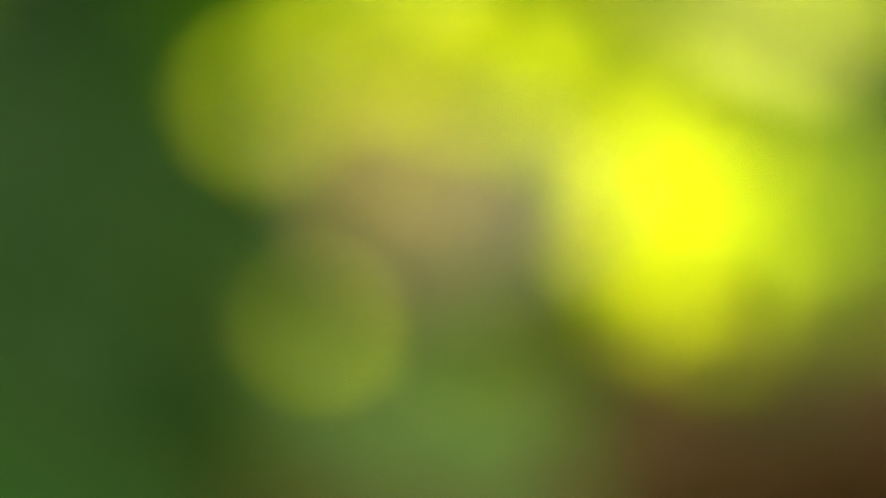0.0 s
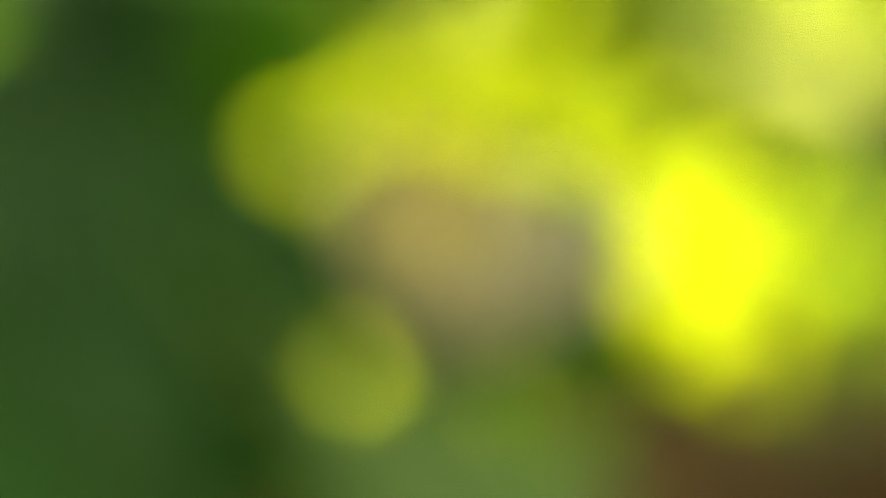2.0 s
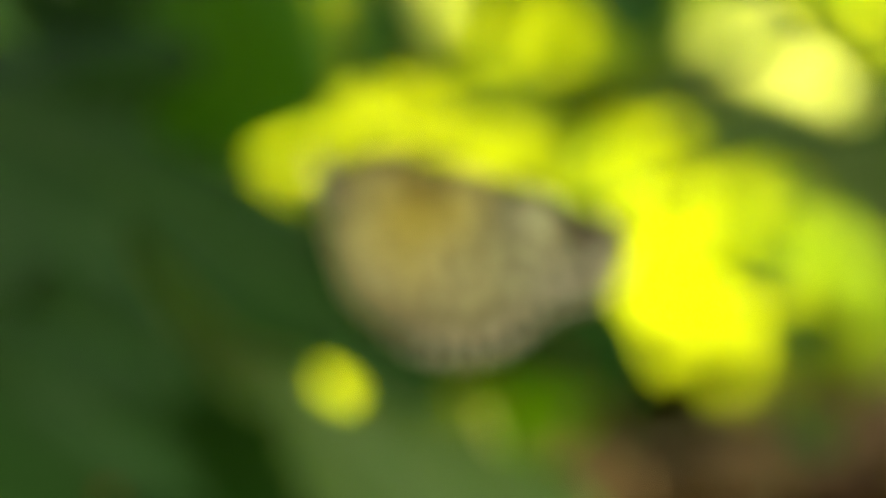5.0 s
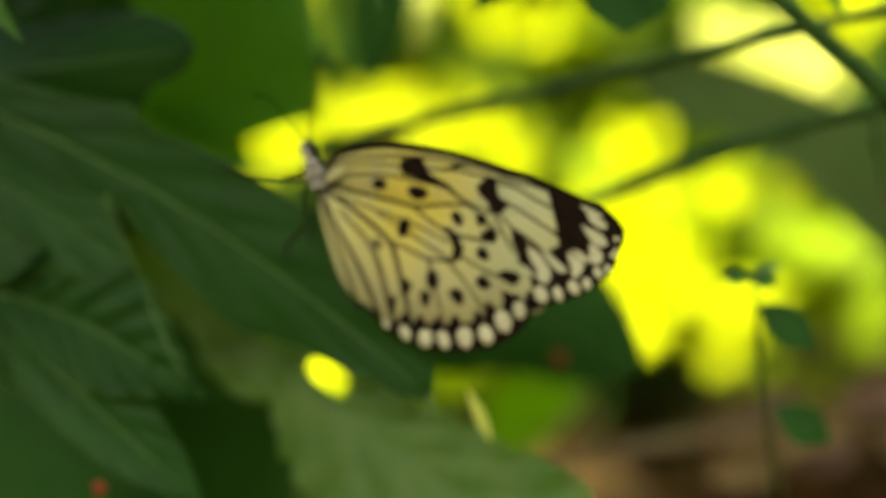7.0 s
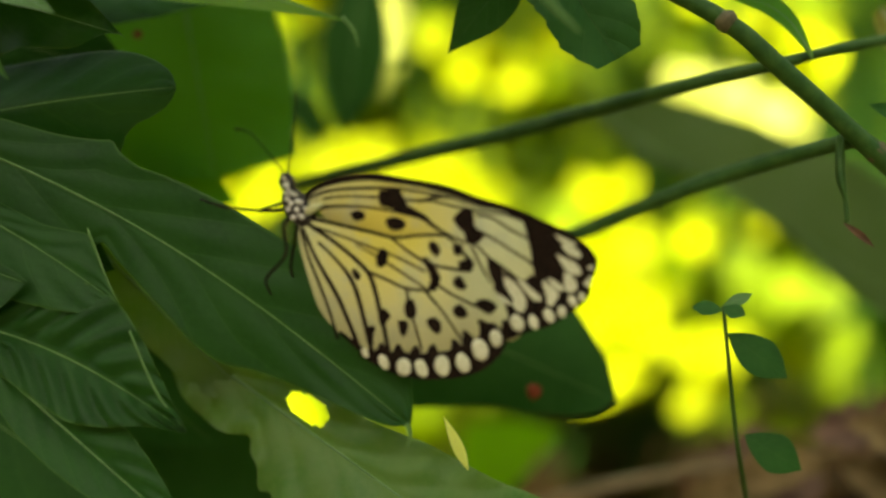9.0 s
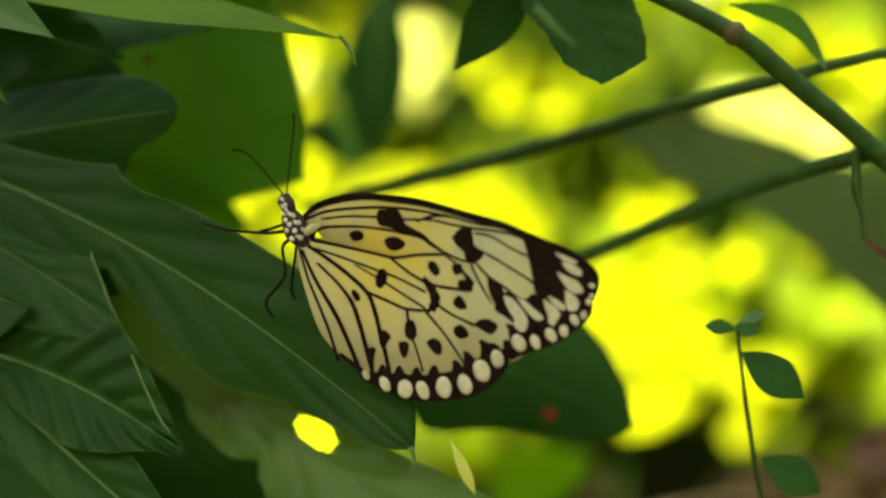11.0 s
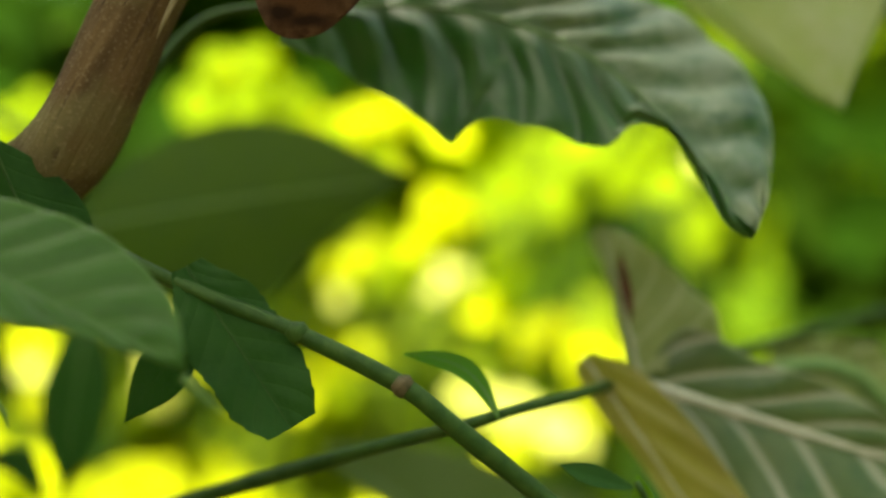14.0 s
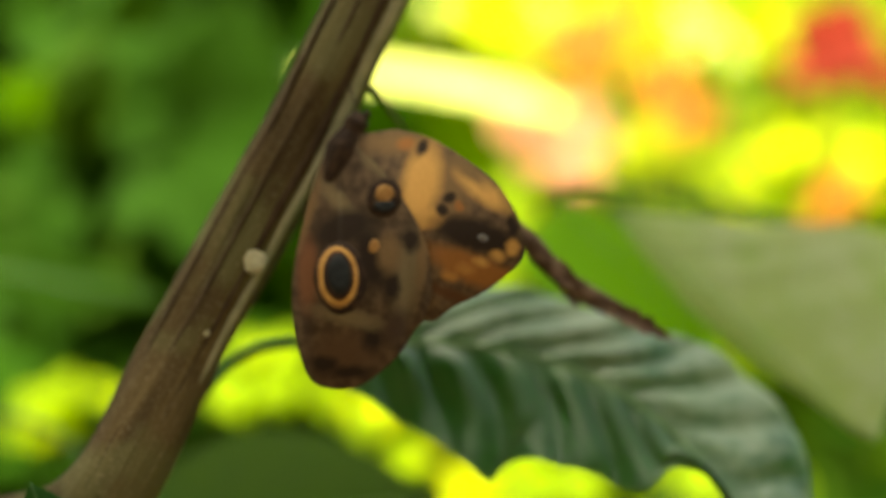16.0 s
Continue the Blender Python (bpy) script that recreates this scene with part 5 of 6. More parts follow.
def make_arrow_plant():
    """Greyish arrow-shaped leaf with pale veins meeting at its stalk."""
    base = mm(200, 130, -560)
    ob = thing("arrow_leaf_plant", base, "plant with a greyish olive arrow-shaped leaf", "plant")
    c = mm(104.9, 80, 37.8)
    part("stalk", tube((base, mm(200, 125, -200), mm(170, 112, 14), mm(125, 94, 40), c), (0.005, 0.004, 0.0025, 0.0016, 0.001), 8, 6), RIB, ob, "pale leaf stalk")
    leaf(ob, c, mm(168.5, 90, 16.3), 0.026, (-0.1, -1, 0.25), ARROW, "green and greyish main blade with white veins", WHITERIB, 0.0017, quilt=0.0012, ribs=4, fold=0.12, wave=0.0012, waves=3, edges=(((0.0, 8.5), (0.06, 14.5), (0.2, 14.8), (0.37, 12.6), (0.61, 12.1), (0.8, 9)), ((0.0, 3), (0.064, 6.1), (0.232, 13.3), (0.444, 22.2), (0.665, 28.2), (0.85, 24.4))), nl=50, nw=10, seed=60)
    leaf(ob, mm(103, 79, 39.8), mm(95.4, 86, 74.7), 0.0085, (0.2, -1, 0.1), OLIVE, "greyish upper lobe of the arrow leaf", WHITERIB, 0.0003, edges=(((0.0, 3.5), (0.233, 2.5), (0.6, 2.2), (0.866, 3.3), (0.95, 3)), ((0.0, 14), (0.06, 20), (0.25, 20.5), (0.455, 18.3), (0.68, 11.6), (0.9, 5.5), (0.97, 2.7))), quilt=0.001, ribs=4, wave=0.001, waves=2, nl=40, nw=8, seed=61)
    leaf(ob, mm(90.5, 77, 44.5), mm(133.3, 76, -19.8), 0.0135, (-0.15, -1, 0.15), STRAW, "yellowish drooping lower lobe", WHITERIB, 0.0004, edges=(((0.0, 2), (0.028, 3.8), (0.113, 8), (0.24, 10), (0.411, 11.5), (0.608, 11.5), (0.808, 8.3)), ((0.0, 2), (0.039, 3.5), (0.151, 4.4), (0.265, 3.6), (0.383, 3.4), (0.559, 3.4), (0.773, 2), (0.9, 1.5))), quilt=0.0012, ribs=5, wave=0.001, waves=3, nl=50, nw=8, seed=62)
    leaf(ob, mm(99, 82, 69), mm(101.5, 81, 52), 0.0013, (0.2, -1, 0), RUST, "rusty scorched patch at the lobe's edge", nl=10, nw=2, seed=63)
    leaf(ob, mm(134, 120, 46), mm(176, 118, 24), 0.012, (0, -1, 0.3), OLIVE, "pale greyish leaf behind the arrow leaf", RIB, 0.0004, wave=0.002, nl=24, nw=5, seed=64)
    part("leaf_stalk", tube((mm(176, 118, 24), mm(190, 122, -40), mm(200, 125, -200)), (0.001, 0.0015, 0.003), 8, 4), STEM, ob)


ARROW = leaf_mat("green_white_veined_leaf", (0.018, 0.064, 0.012), (0.06, 0.105, 0.032), (0.44, 0.46, 0.36), (0.15, 0.22, 0.03), 0.2, 0.45, veins=4, gloss=0.5, vein_share=0.75, spread=0.05, vein_width=0.15)
STRAW = leaf_mat("yellow_olive_leaf", (0.17, 0.18, 0.025), (0.22, 0.22, 0.05), (0.36, 0.36, 0.2), (0.3, 0.3, 0.03), 0.3, 0.5, veins=4, vein_share=0.5, spread=0.05, vein_width=0.2)
WHITERIB = plain_mat("whitish_rib", (0.36, 0.40, 0.31), (0.44, 0.47, 0.38), 0.5, 400.0)
make_arrow_plant()


def make_tree():
    """Slim grey-brown tree stem that leans to the side, where the brown butterfly rests."""
    base = mm(-120, 120, -560)
    ob = thing("leaning_tree", base, "slim leaning tree stem with furrowed grey-brown bark", "tree")
    line = (base, mm(-140, 140, -200), mm(-122, 124, -20), mm(-92, 90, 46), mm(-56, 56, 76), mm(-17, 34, 88), mm(2, 34, 122), mm(27, 34, 167), mm(44, 34, 202), mm(85, 40, 300), mm(130, 60, 420))
    part("trunk", tube(line, (0.013, 0.012, 0.011, 0.010, 0.0098, 0.0092, 0.0086, 0.0084, 0.0082, 0.008, 0.007), 28, 12, 0.12, 0.06), BARK, ob)
    for dx, dy, r, mat in ((5.2, -6.5, 0.0012, BARKDARK), (7.3, -4.6, 0.0018, BARKRIDGE), (-4.4, -7.2, 0.0008, BARKDARK), (0.6, -8.4, 0.0005, BARKDARK)):
        pts, radii = [], []
        for k in range(16):
            z = 96 + k * 11
            x = np.interp(z, (88, 122, 167, 202, 300), (-17, 2, 27, 44, 85)) + dx * 0.9 + 0.8 * noise.noise(Vector((k * 0.7, dx, 0)))
            pts.append(mm(x, 34 + dy, z - dx * 0.5))
            radii.append(r * (0.6 + 0.7 * abs(noise.noise(Vector((k * 1.3, dy, 2))))) * min(1, 0.1 + k / 6))
        part("bark_furrow" if mat is BARKDARK else "bark_ridge", tube(pts, radii, 8, 4, 0.3), mat, ob)
    for p, r in (((18.2, 26.2, 137.5), 2.5), ((8, 26.6, 123), 0.8)):
        c = mm(*p)
        part("lichen_spot", tube((c + mm(0, 0.7, 0), c, c + mm(0, -0.35, 0)), (r / 1000, r / 1000, r / 2500), 12, 2, 0.3), LICHEN, ob, "pale round lichen spot")
    leaf(ob, mm(-27, 23, 93), mm(-11, 23, 56), 0.0115, (0.1, -1, 0.2), DARK, "dark green leaf against the foot of the bark", STEM, 0.0003, shape=lambda u: ovate(u, 0.55, 0.1), fold=-0.2, nl=24, seed=70)
    leaf(ob, mm(-80, 44, 90), mm(-56, 40, 57), 0.0105, (0.1, -1, 0.2), DARK, "dark leaf hanging before the trunk", STEM, 0.0003, shape=lambda u: ovate(u, 0.55, 0.1), nl=24, seed=71)
    part("leaf_stalk", tube((mm(-80, 44, 90), mm(-78, 56, 84), mm(-70, 66, 70)), (0.0008, 0.001, 0.0012), 8, 4), STEM, ob)
    part("twig", tube((mm(33, 34, 183), mm(37.5, 37, 180), mm(41.5, 44, 176), mm(46.4, 50, 169.5)), (0.0011, 0.0009, 0.0007, 0.0004), 6, 4, 0.2), DRY, ob, "thin bare brown twig")


make_tree()


def make_ribbed_plant():
    """Big glossy leaf with deep side veins beneath the brown butterfly, and its neighbours."""
    base = mm(250, 170, -560)
    ob = thing("ribbed_leaf_plant", base, "plant with large glossy deeply veined leaves", "plant")
    part("stem", tube((base, mm(255, 165, -100), mm(235, 160, 60), mm(160, 140, 140), mm(91, 112, 161)), (0.007, 0.006, 0.004, 0.003, 0.0012), 10, 6), STEM, ob)
    part("stem", tube((base, mm(60, 170, -400), mm(-110, 150, -150), mm(-78, 120, 40), mm(-34, 76, 72), mm(-8, 62, 104), mm(8, 63, 122), mm(30, 62, 124)), (0.006, 0.005, 0.004, 0.003, 0.002, 0.0015, 0.0012, 0.001), 10, 6), STEM, ob)
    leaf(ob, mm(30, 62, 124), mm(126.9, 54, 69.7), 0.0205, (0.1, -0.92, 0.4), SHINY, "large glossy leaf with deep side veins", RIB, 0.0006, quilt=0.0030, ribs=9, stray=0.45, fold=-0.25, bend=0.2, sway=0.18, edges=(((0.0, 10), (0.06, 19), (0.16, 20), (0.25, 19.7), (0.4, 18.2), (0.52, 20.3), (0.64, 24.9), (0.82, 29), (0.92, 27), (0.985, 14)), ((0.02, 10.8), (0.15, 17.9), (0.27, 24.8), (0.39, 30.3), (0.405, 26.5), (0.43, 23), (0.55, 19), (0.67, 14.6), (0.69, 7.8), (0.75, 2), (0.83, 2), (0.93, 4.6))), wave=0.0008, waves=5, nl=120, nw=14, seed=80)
    leaf(ob, mm(91, 112, 161), mm(152, 98, 100.6), 0.031, (0.1, -1, 0.4), SILVERY, "large pale leaf with a silvery sheen", RIB, 0.0004, edges=(((0.14, 11.2), (0.33, 26.0), (0.55, 45), (0.71, 52), (0.85, 34.7), (0.93, 16.2)), ((0.2, 4.2), (0.37, 6.3), (0.52, 6.2), (0.66, 5.1), (0.79, 3.3), (0.92, 2.2))), bend=0.15, fold=-0.1, quilt=0.001, ribs=5, nl=40, nw=10, seed=81)
    leaf(ob, mm(78, 134, 167), mm(118.6, 130, 124.5), 0.0165, (0, -1, 0.3), GRASSY, "bright green leaf behind", RIB, 0.0003, edges=(((0.0, 2), (0.14, 6), (0.31, 9), (0.58, 10), (0.87, 5.3)), ((0.0, 12), (0.05, 19), (0.23, 20.0), (0.45, 15.9), (0.66, 9.7), (0.89, 4.6))), nl=30, nw=6, seed=82)
    part("leaf_stalk", tube((mm(78, 134, 167), mm(90, 140, 172), mm(160, 146, 150), mm(235, 160, 60)), (0.001, 0.001, 0.0014, 0.002), 8, 4), STEM, ob)
    leaf(ob, mm(-43.4, 130, 79.7), mm(48, 117, 89.4), 0.025, (0, -0.8, 0.5), BIGDARK, "large green leaf in the background, shade put into its colour", RIB, 0.0005, edges=(((0.0, 5), (0.07, 19), (0.3, 28.5), (0.51, 29), (0.71, 20.4), (0.86, 9.2), (0.95, 3)), ((0.0, 3.5), (0.09, 11.8), (0.28, 24.4), (0.46, 32), (0.6, 29), (0.67, 23), (0.78, 12.7), (0.91, 5.8))), bend=0.15, fold=-0.12, quilt=0.0008, ribs=9, nl=36, nw=8, seed=83)
    part("leaf_stalk", tube((mm(-43.4, 130, 79.7), mm(-120, 150, 40), mm(-110, 170, -150), mm(60, 165, -420), base), (0.001, 0.0015, 0.003, 0.005, 0.006), 8, 5), STEM, ob)
    part("dead_twig", tube((mm(67, 42, 149), mm(73.4, 44, 142.7), mm(79, 48, 137.3), mm(88, 54, 131), mm(98, 58, 126.4)), (0.0010, 0.0019, 0.0022, 0.0019, 0.0008), 10, 6, 0.45, 0.3), DEADTWIG, ob, "dead brown twig")
    part("dead_twig", tube((mm(77, 46, 139), mm(80.5, 49, 134.5), mm(83.4, 53, 130)), (0.0012, 0.0013, 0.0006), 8, 5, 0.4, 0.2), DEADTWIG, ob, "dead brown twig")
    leaf(ob, mm(76, 46, 141), mm(84, 48, 132), 0.002, (0.3, -1, 0.1), DRY, "withered dark bract on the twig", fold=0.5, nl=10, nw=3, seed=84)
    leaf(ob, mm(86, 52, 131), mm(104, 57, 122), 0.0022, (0.1, -1, 0.4), DRY, "withered dark bract on the twig", fold=0.5, wave=0.001, nl=12, nw=3, seed=85)


make_ribbed_plant()
twig_shrub("green_shrub", "green shrub leaves behind the leaning stem, coloured as if shaded", Vector((-0.16, 0.36, -0.56)), ((-121, 350, 237, 1.3), (-78, 350, 224, 1.2), (-143, 350, 233, 1.1), (-117, 325, 172, 1.2), (-94, 330, 170, 1.1), (-66, 265, 193, 1.1), (-50, 270, 227, 1.2), (-105, 275, 178, .9), (-93, 270, 232, 1.1), (-120, 280, 205, 1)), SHADE, "green shrubs", 29, (0.036, 0.05), 3, 0.016, BIGDARK)


# ---- butterflies ----
def flat(outline, depth=0.0, dome=0.0):
    """A thin plate from a closed outline in the x-z plane, a little domed towards -y."""
    bm = bmesh.new()
    c = sum((Vector(p) for p in outline), Vector((0, 0))) / len(outline)
    front = [bm.verts.new((p[0], -depth, p[1])) for p in outline]
    inner = [bm.verts.new((c.x + (p[0] - c.x) * 0.55, -depth - dome, c.y + (p[1] - c.y) * 0.55)) for p in outline]
    rim = [bm.verts.new((p[0], -depth + 0.00012, p[1])) for p in outline]
    top = bm.verts.new((c.x, -depth - dome * 1.3, c.y))
    n = len(outline)
    for k in range(n):
        j = (k + 1) % n
        bm.faces.new((front[k], front[j], inner[j], inner[k]))
        bm.faces.new((inner[k], inner[j], top))
        bm.faces.new((rim[k], rim[j], front[j], front[k]))
    return bm


def plate(outline, thick=0.00015):
    """A flat wing plate of even thickness."""
    bm = bmesh.new()
    a = [bm.verts.new((x * 1000, 0, z * 1000)) for x, z in outline]
    b = [bm.verts.new((x * 1000, thick * 1000, z * 1000)) for x, z in outline]
    bm.faces.new(a)
    bm.faces.new(b[::-1])
    for k in range(len(a)):
        j = (k + 1) % len(a)
        bm.faces.new((a[k], b[k], b[j], a[j]))
    bmesh.ops.triangulate(bm, faces=bm.faces[:], ngon_method="EAR_CLIP")
    bmesh.ops.scale(bm, vec=(0.001, 0.001, 0.001), verts=bm.verts[:])
    return bm


def strip(points, widths, depth, ragged=0.0, seed=0):
    """A ribbon of scales along a smooth line in the wing's plane."""
    path = smooth_path(points, 6)
    n = len(path)
    bm = bmesh.new()
    rows = []
    for i, p in enumerate(path):
        d = (path[min(i + 1, n - 1)] - path[max(i - 1, 0)]).normalized()
        w = np.interp(i / (n - 1), np.linspace(0, 1, len(widths)), widths) / 2
        a = w * (1 + ragged * noise.noise(Vector((i * 0.8, seed, 0))))
        b = w * (1 + ragged * noise.noise(Vector((i * 0.8, seed, 9))))
        s = Vector((-d.y, d.x))
        rows.append([bm.verts.new((*(p + s * a), 0)), bm.verts.new((*p, 0)), bm.verts.new((*(p - s * b), 0))])
    for r in rows:
        for k, v in enumerate(r):
            v.co = (v.co.x, -depth - (0.00003 if k == 1 else 0), v.co.y)
    for r, s in zip(rows, rows[1:]):
        for k in range(2):
            bm.faces.new((r[k], r[k + 1], s[k + 1], s[k]))
    return bm


def oval(cx, cz, rx, rz, turn=0.0, n=16, uneven=0.12, seed=0):
    res = []
    for k in range(n):
        a = 2 * math.pi * k / n
        s = 1 + uneven * noise.noise(Vector((math.cos(a) * 1.5, math.sin(a) * 1.5, seed * 1.7)))
        x, z = rx * s * math.cos(a), rz * s * math.sin(a)
        t = radians(turn)
        res.append((cx + x * math.cos(t) - z * math.sin(t), cz + x * math.sin(t) + z * math.cos(t)))
    return res


G = 0.000107
HINGE = mm(-27.7, 0, 2.2)


def w(x, z):
    """From the wing's grid (107 micrometres, from the hinge, z down) to metres."""
    return (x * G, -z * G)


def make_white_butterfly():
    ob = thing("white_butterfly", HINGE, "cream and yellow butterfly with black veins and spots, wings closed", "butterfly")
    at = Matrix.Translation(HINGE)
    fore_line = [w(*p) for p in ((5, -35), (35, -62), (75, -75), (125, -79), (175, -75), (255, -58), (335, -32), (395, -8), (455, 20), (505, 48), (533, 72), (536, 88), (527, 112), (516, 140), (485, 170), (455, 190), (415, 202), (378, 220), (300, 190), (120, 60))]
    hind_line = [w(*p) for p in ((0, -2), (90, 12), (175, 33), (255, 26), (298, 48), (328, 85), (356, 125), (380, 165), (377, 218), (355, 252), (315, 278), (245, 290), (175, 281), (125, 256), (75, 216), (35, 172), (10, 102), (-6, 35))]

    def closed(line):
        return [tuple(p) for p in smooth_path(line + [line[0]], 5)[:-1]]

    fore = part("forewing", plate(closed(fore_line)), WING, ob, "cream-yellow forewing", at)
    hind = part("hindwing", plate(closed(hind_line)), WING, ob, "cream hindwing with radiating black veins", Matrix.Translation(HINGE + mm(0, -0.45, 0)))
    part("far_forewing", plate(closed(fore_line)), WING, ob, "", Matrix.Translation(HINGE + mm(0.3, 1.6, 0.2)) @ Matrix.Diagonal((0.965, 1, 0.965, 1)))
    part("far_hindwing", plate(closed(hind_line)), WING, ob, "", Matrix.Translation(HINGE + mm(0.3, 2.0, 0.2)) @ Matrix.Diagonal((0.965, 1, 0.965, 1)))
    count = [0]

    def vein(wing, widths, *pts, name="vein", ragged=0.15, mat=INK):
        count[0] += 1
        d = 0.00006 if wing is fore else 0.0005
        part(name, strip([w(*p) for p in pts], [v * G * (1.4 if name == 'vein' else 1.0) for v in widths], d + count[0] * 6e-7, ragged, count[0]), mat, wing, "", at)

    def spot(wing, x, z, rx, rz, turn=0.0, mat=INK, name="spot", uneven=0.25, over=0.0):
        count[0] += 1
        d = (0.00010 if wing is fore else 0.00054) + over + count[0] * 6e-7
        cx, cz = w(x, z)
        part(name, flat(oval(cx, cz, rx * G, rz * G, -turn, 14, uneven, count[0]), d, 0.00002), mat, wing, "", at)

    def dot(wing, x, z, rx, rz, turn=0.0):
        spot(wing, x, z, rx, rz, turn, BEAD, "pale_dot", 0.1, 0.00014)

    def cell(wing, name, mat, over, *pts):
        count[0] += 1
        d = (0.00010 if wing is fore else 0.00054) + over + count[0] * 6e-7
        line = [w(*p) for p in pts]
        part(name, plate([tuple(p) for p in smooth_path(line + [line[0]], 4)[:-1]], 0.00002), mat, wing, "", at @ Matrix.Translation((0, -d, 0))).data.shade_flat()

    # forewing: dark leading edge, black border field, pale cells, veins and blotches
    vein(fore, (8, 13, 14, 13, 13, 13, 15, 12), (7, -40), (31, -58), (72, -71), (124, -77), (175, -72), (227, -64), (278, -51), (330, -35), (381, -20), (433, 2), (484, 24), (520, 47), (539, 70), name="leading_edge", ragged=0.06)
    cell(fore, "border", INK, 0, (404, -12), (443, 4), (484, 22), (520, 46), (541, 68), (541, 86), (531, 109), (528, 133), (507, 156), (481, 169), (452, 140), (430, 100), (424, 66), (416, 28))
    cell(fore, "border", INK, 3e-06, (484, 168), (440, 187), (408, 198), (377, 210), (357, 192), (345, 168), (324, 151), (339, 137), (352, 127), (367, 100), (385, 95), (410, 107), (428, 98), (456, 134))
    cell(fore, "pale_cell", BEAD, 6e-05, (372, 100), (387, 106), (405, 126), (415, 147), (409, 165), (399, 164), (388, 152), (393, 147), (384, 132), (376, 118))
    cell(fore, "pale_cell", BEAD, 6e-05, (395, 104), (410, 110), (426, 124), (443, 140), (431, 145), (414, 130))
    cell(fore, "pale_cell", BEAD, 6e-05, (443, 106), (456, 114), (473, 131), (469, 142), (461, 154), (452, 148), (451, 134), (446, 123))
    cell(fore, "pale_cell", BEAD, 6e-05, (451, 101), (467, 107), (483, 121), (478, 126), (466, 121))
    cell(fore, "pale_cell", BEAD, 6e-05, (467, 57), (483, 65), (504, 75), (514, 93), (499, 96), (487, 88), (477, 75))
    cell(fore, "pale_cell", BEAD, 6e-05, (476, 40), (494, 44), (510, 54), (511, 65), (496, 62), (484, 53))
    cell(fore, "pale_cell", BEAD, 6e-05, (464, 23), (484, 30), (505, 41), (492, 43), (477, 36))
    cell(fore, "pale_cell", BEAD, 6e-05, (482, 90), (493, 96), (505, 108), (504, 124), (491, 128), (483, 117))
    cell(fore, "pale_cell", BEAD, 6e-05, (350, 130), (368, 135), (388, 151), (374, 150), (360, 143))
    vein(fore, (4, 4, 3, 3), (7, -34), (51, -50), (113, -56), (175, -56), (237, -48), (278, -40), (330, -26), (373, -21))
    vein(fore, (3, 3, 3), (40, -36), (92, -41), (148, -39))
    vein(fore, (3, 3, 3), (189, -35), (242, -34), (278, -26), (309, -21))
    vein(fore, (3, 5, 3), (216, -32), (252, -42), (278, -40))
    vein(fore, (10, 4, 3, 5), (19, -3), (32, -17), (61, -22), (113, -22), (164, -16), (216, -6))
    vein(fore, (6, 3, 3), (234, 3), (251, 15), (272, 27), (300, 39), (324, 43))
    vein(fore, (4, 3, 3), (309, -20), (350, -15), (386, -9), (414, 2))
    vein(fore, (3, 3, 3), (321, -10), (350, -5), (386, 16), (417, 31), (440, 42))
    vein(fore, (3, 3, 4), (331, 21), (351, 31), (390, 55), (416, 71), (432, 84))
    vein(fore, (3, 3, 4), (324, 44), (344, 66), (369, 83), (385, 95))
    vein(fore, (4, 3, 3), (385, 95), (405, 119), (426, 151))
    vein(fore, (3, 4), (431, 97), (457, 107), (482, 124))
    vein(hind, (4, 4, 4, 4), (19, 1), (71, 11), (132, 24), (174, 33), (220, 28), (269, 27))
    cell(fore, "blotch", INK, 0, (146, -52), (165, -54), (181, -54), (191, -39), (196, -27), (218, -15), (234, -5), (239, 6), (224, 1), (197, -10), (166, -20), (148, -25), (143, -39))
    cell(fore, "blotch", INK, 0, (280, -2), (294, -18), (313, -22), (318, -6), (321, 11), (337, 26), (324, 41), (306, 38), (301, 23), (290, 13))
    cell(fore, "blotch", INK, 2e-05, (343, 67), (363, 77), (375, 98), (381, 123), (393, 146), (384, 150), (368, 135), (353, 110), (345, 89))
    vein(hind, (3, 6, 3), (299, 58), (309, 70), (320, 80), ragged=0.1)
    spot(fore, 105, -6, 13.5, 10.5, 0)
    spot(fore, 176, 8, 18.5, 12.5, 10)
    spot(hind, 247, 52, 8.5, 15, -30)
    spot(hind, 290, 53, 10, 11, -20)
    spot(hind, 305, 83, 15, 11, 20)
    vein(fore, (3, 3, 3), (314, 45), (328, 76), (350, 117))
    dot(fore, 530, 82, 6, 4, 20)
    dot(fore, 529, 100, 3.5, 3.5, 0)
    dot(fore, 524, 111, 5.5, 6, 0)
    dot(fore, 514, 135, 6, 7.5, 0)
    dot(fore, 498, 143, 7, 11, -30)
    dot(fore, 479, 163, 8, 11, -10)
    dot(fore, 456, 171, 9, 14, -30)
    dot(fore, 428, 183, 8.5, 14, -20)
    dot(fore, 398, 186, 12, 17, -30)
    dot(fore, 361, 172, 13, 20, -30)
    vein(fore, (8, 12, 12, 12, 10, 8), (460, 24), (508, 52), (532, 76), (532, 92), (523, 114), (511, 140), (482, 167), (453, 186), (415, 198), (382, 214), name="rim", ragged=0.1)
    vein(hind, (6, 14, 16, 16, 12), (70, 209), (128, 252), (176, 277), (245, 286), (313, 275), (352, 250), (374, 217), (377, 180), name="rim", ragged=0.1)

    # hindwing: fan of veins, spots and beaded border
    vein(hind, (3, 4, 4), (-2, 14), (13, 70), (33, 121), (52, 172), (67, 223))
    vein(hind, (4, 6, 6), (3, 19), (28, 75), (63, 136), (85, 184), (108, 243))
    vein(hind, (3, 6, 6), (31, 43), (69, 80), (95, 116), (110, 161), (120, 202), (131, 245))
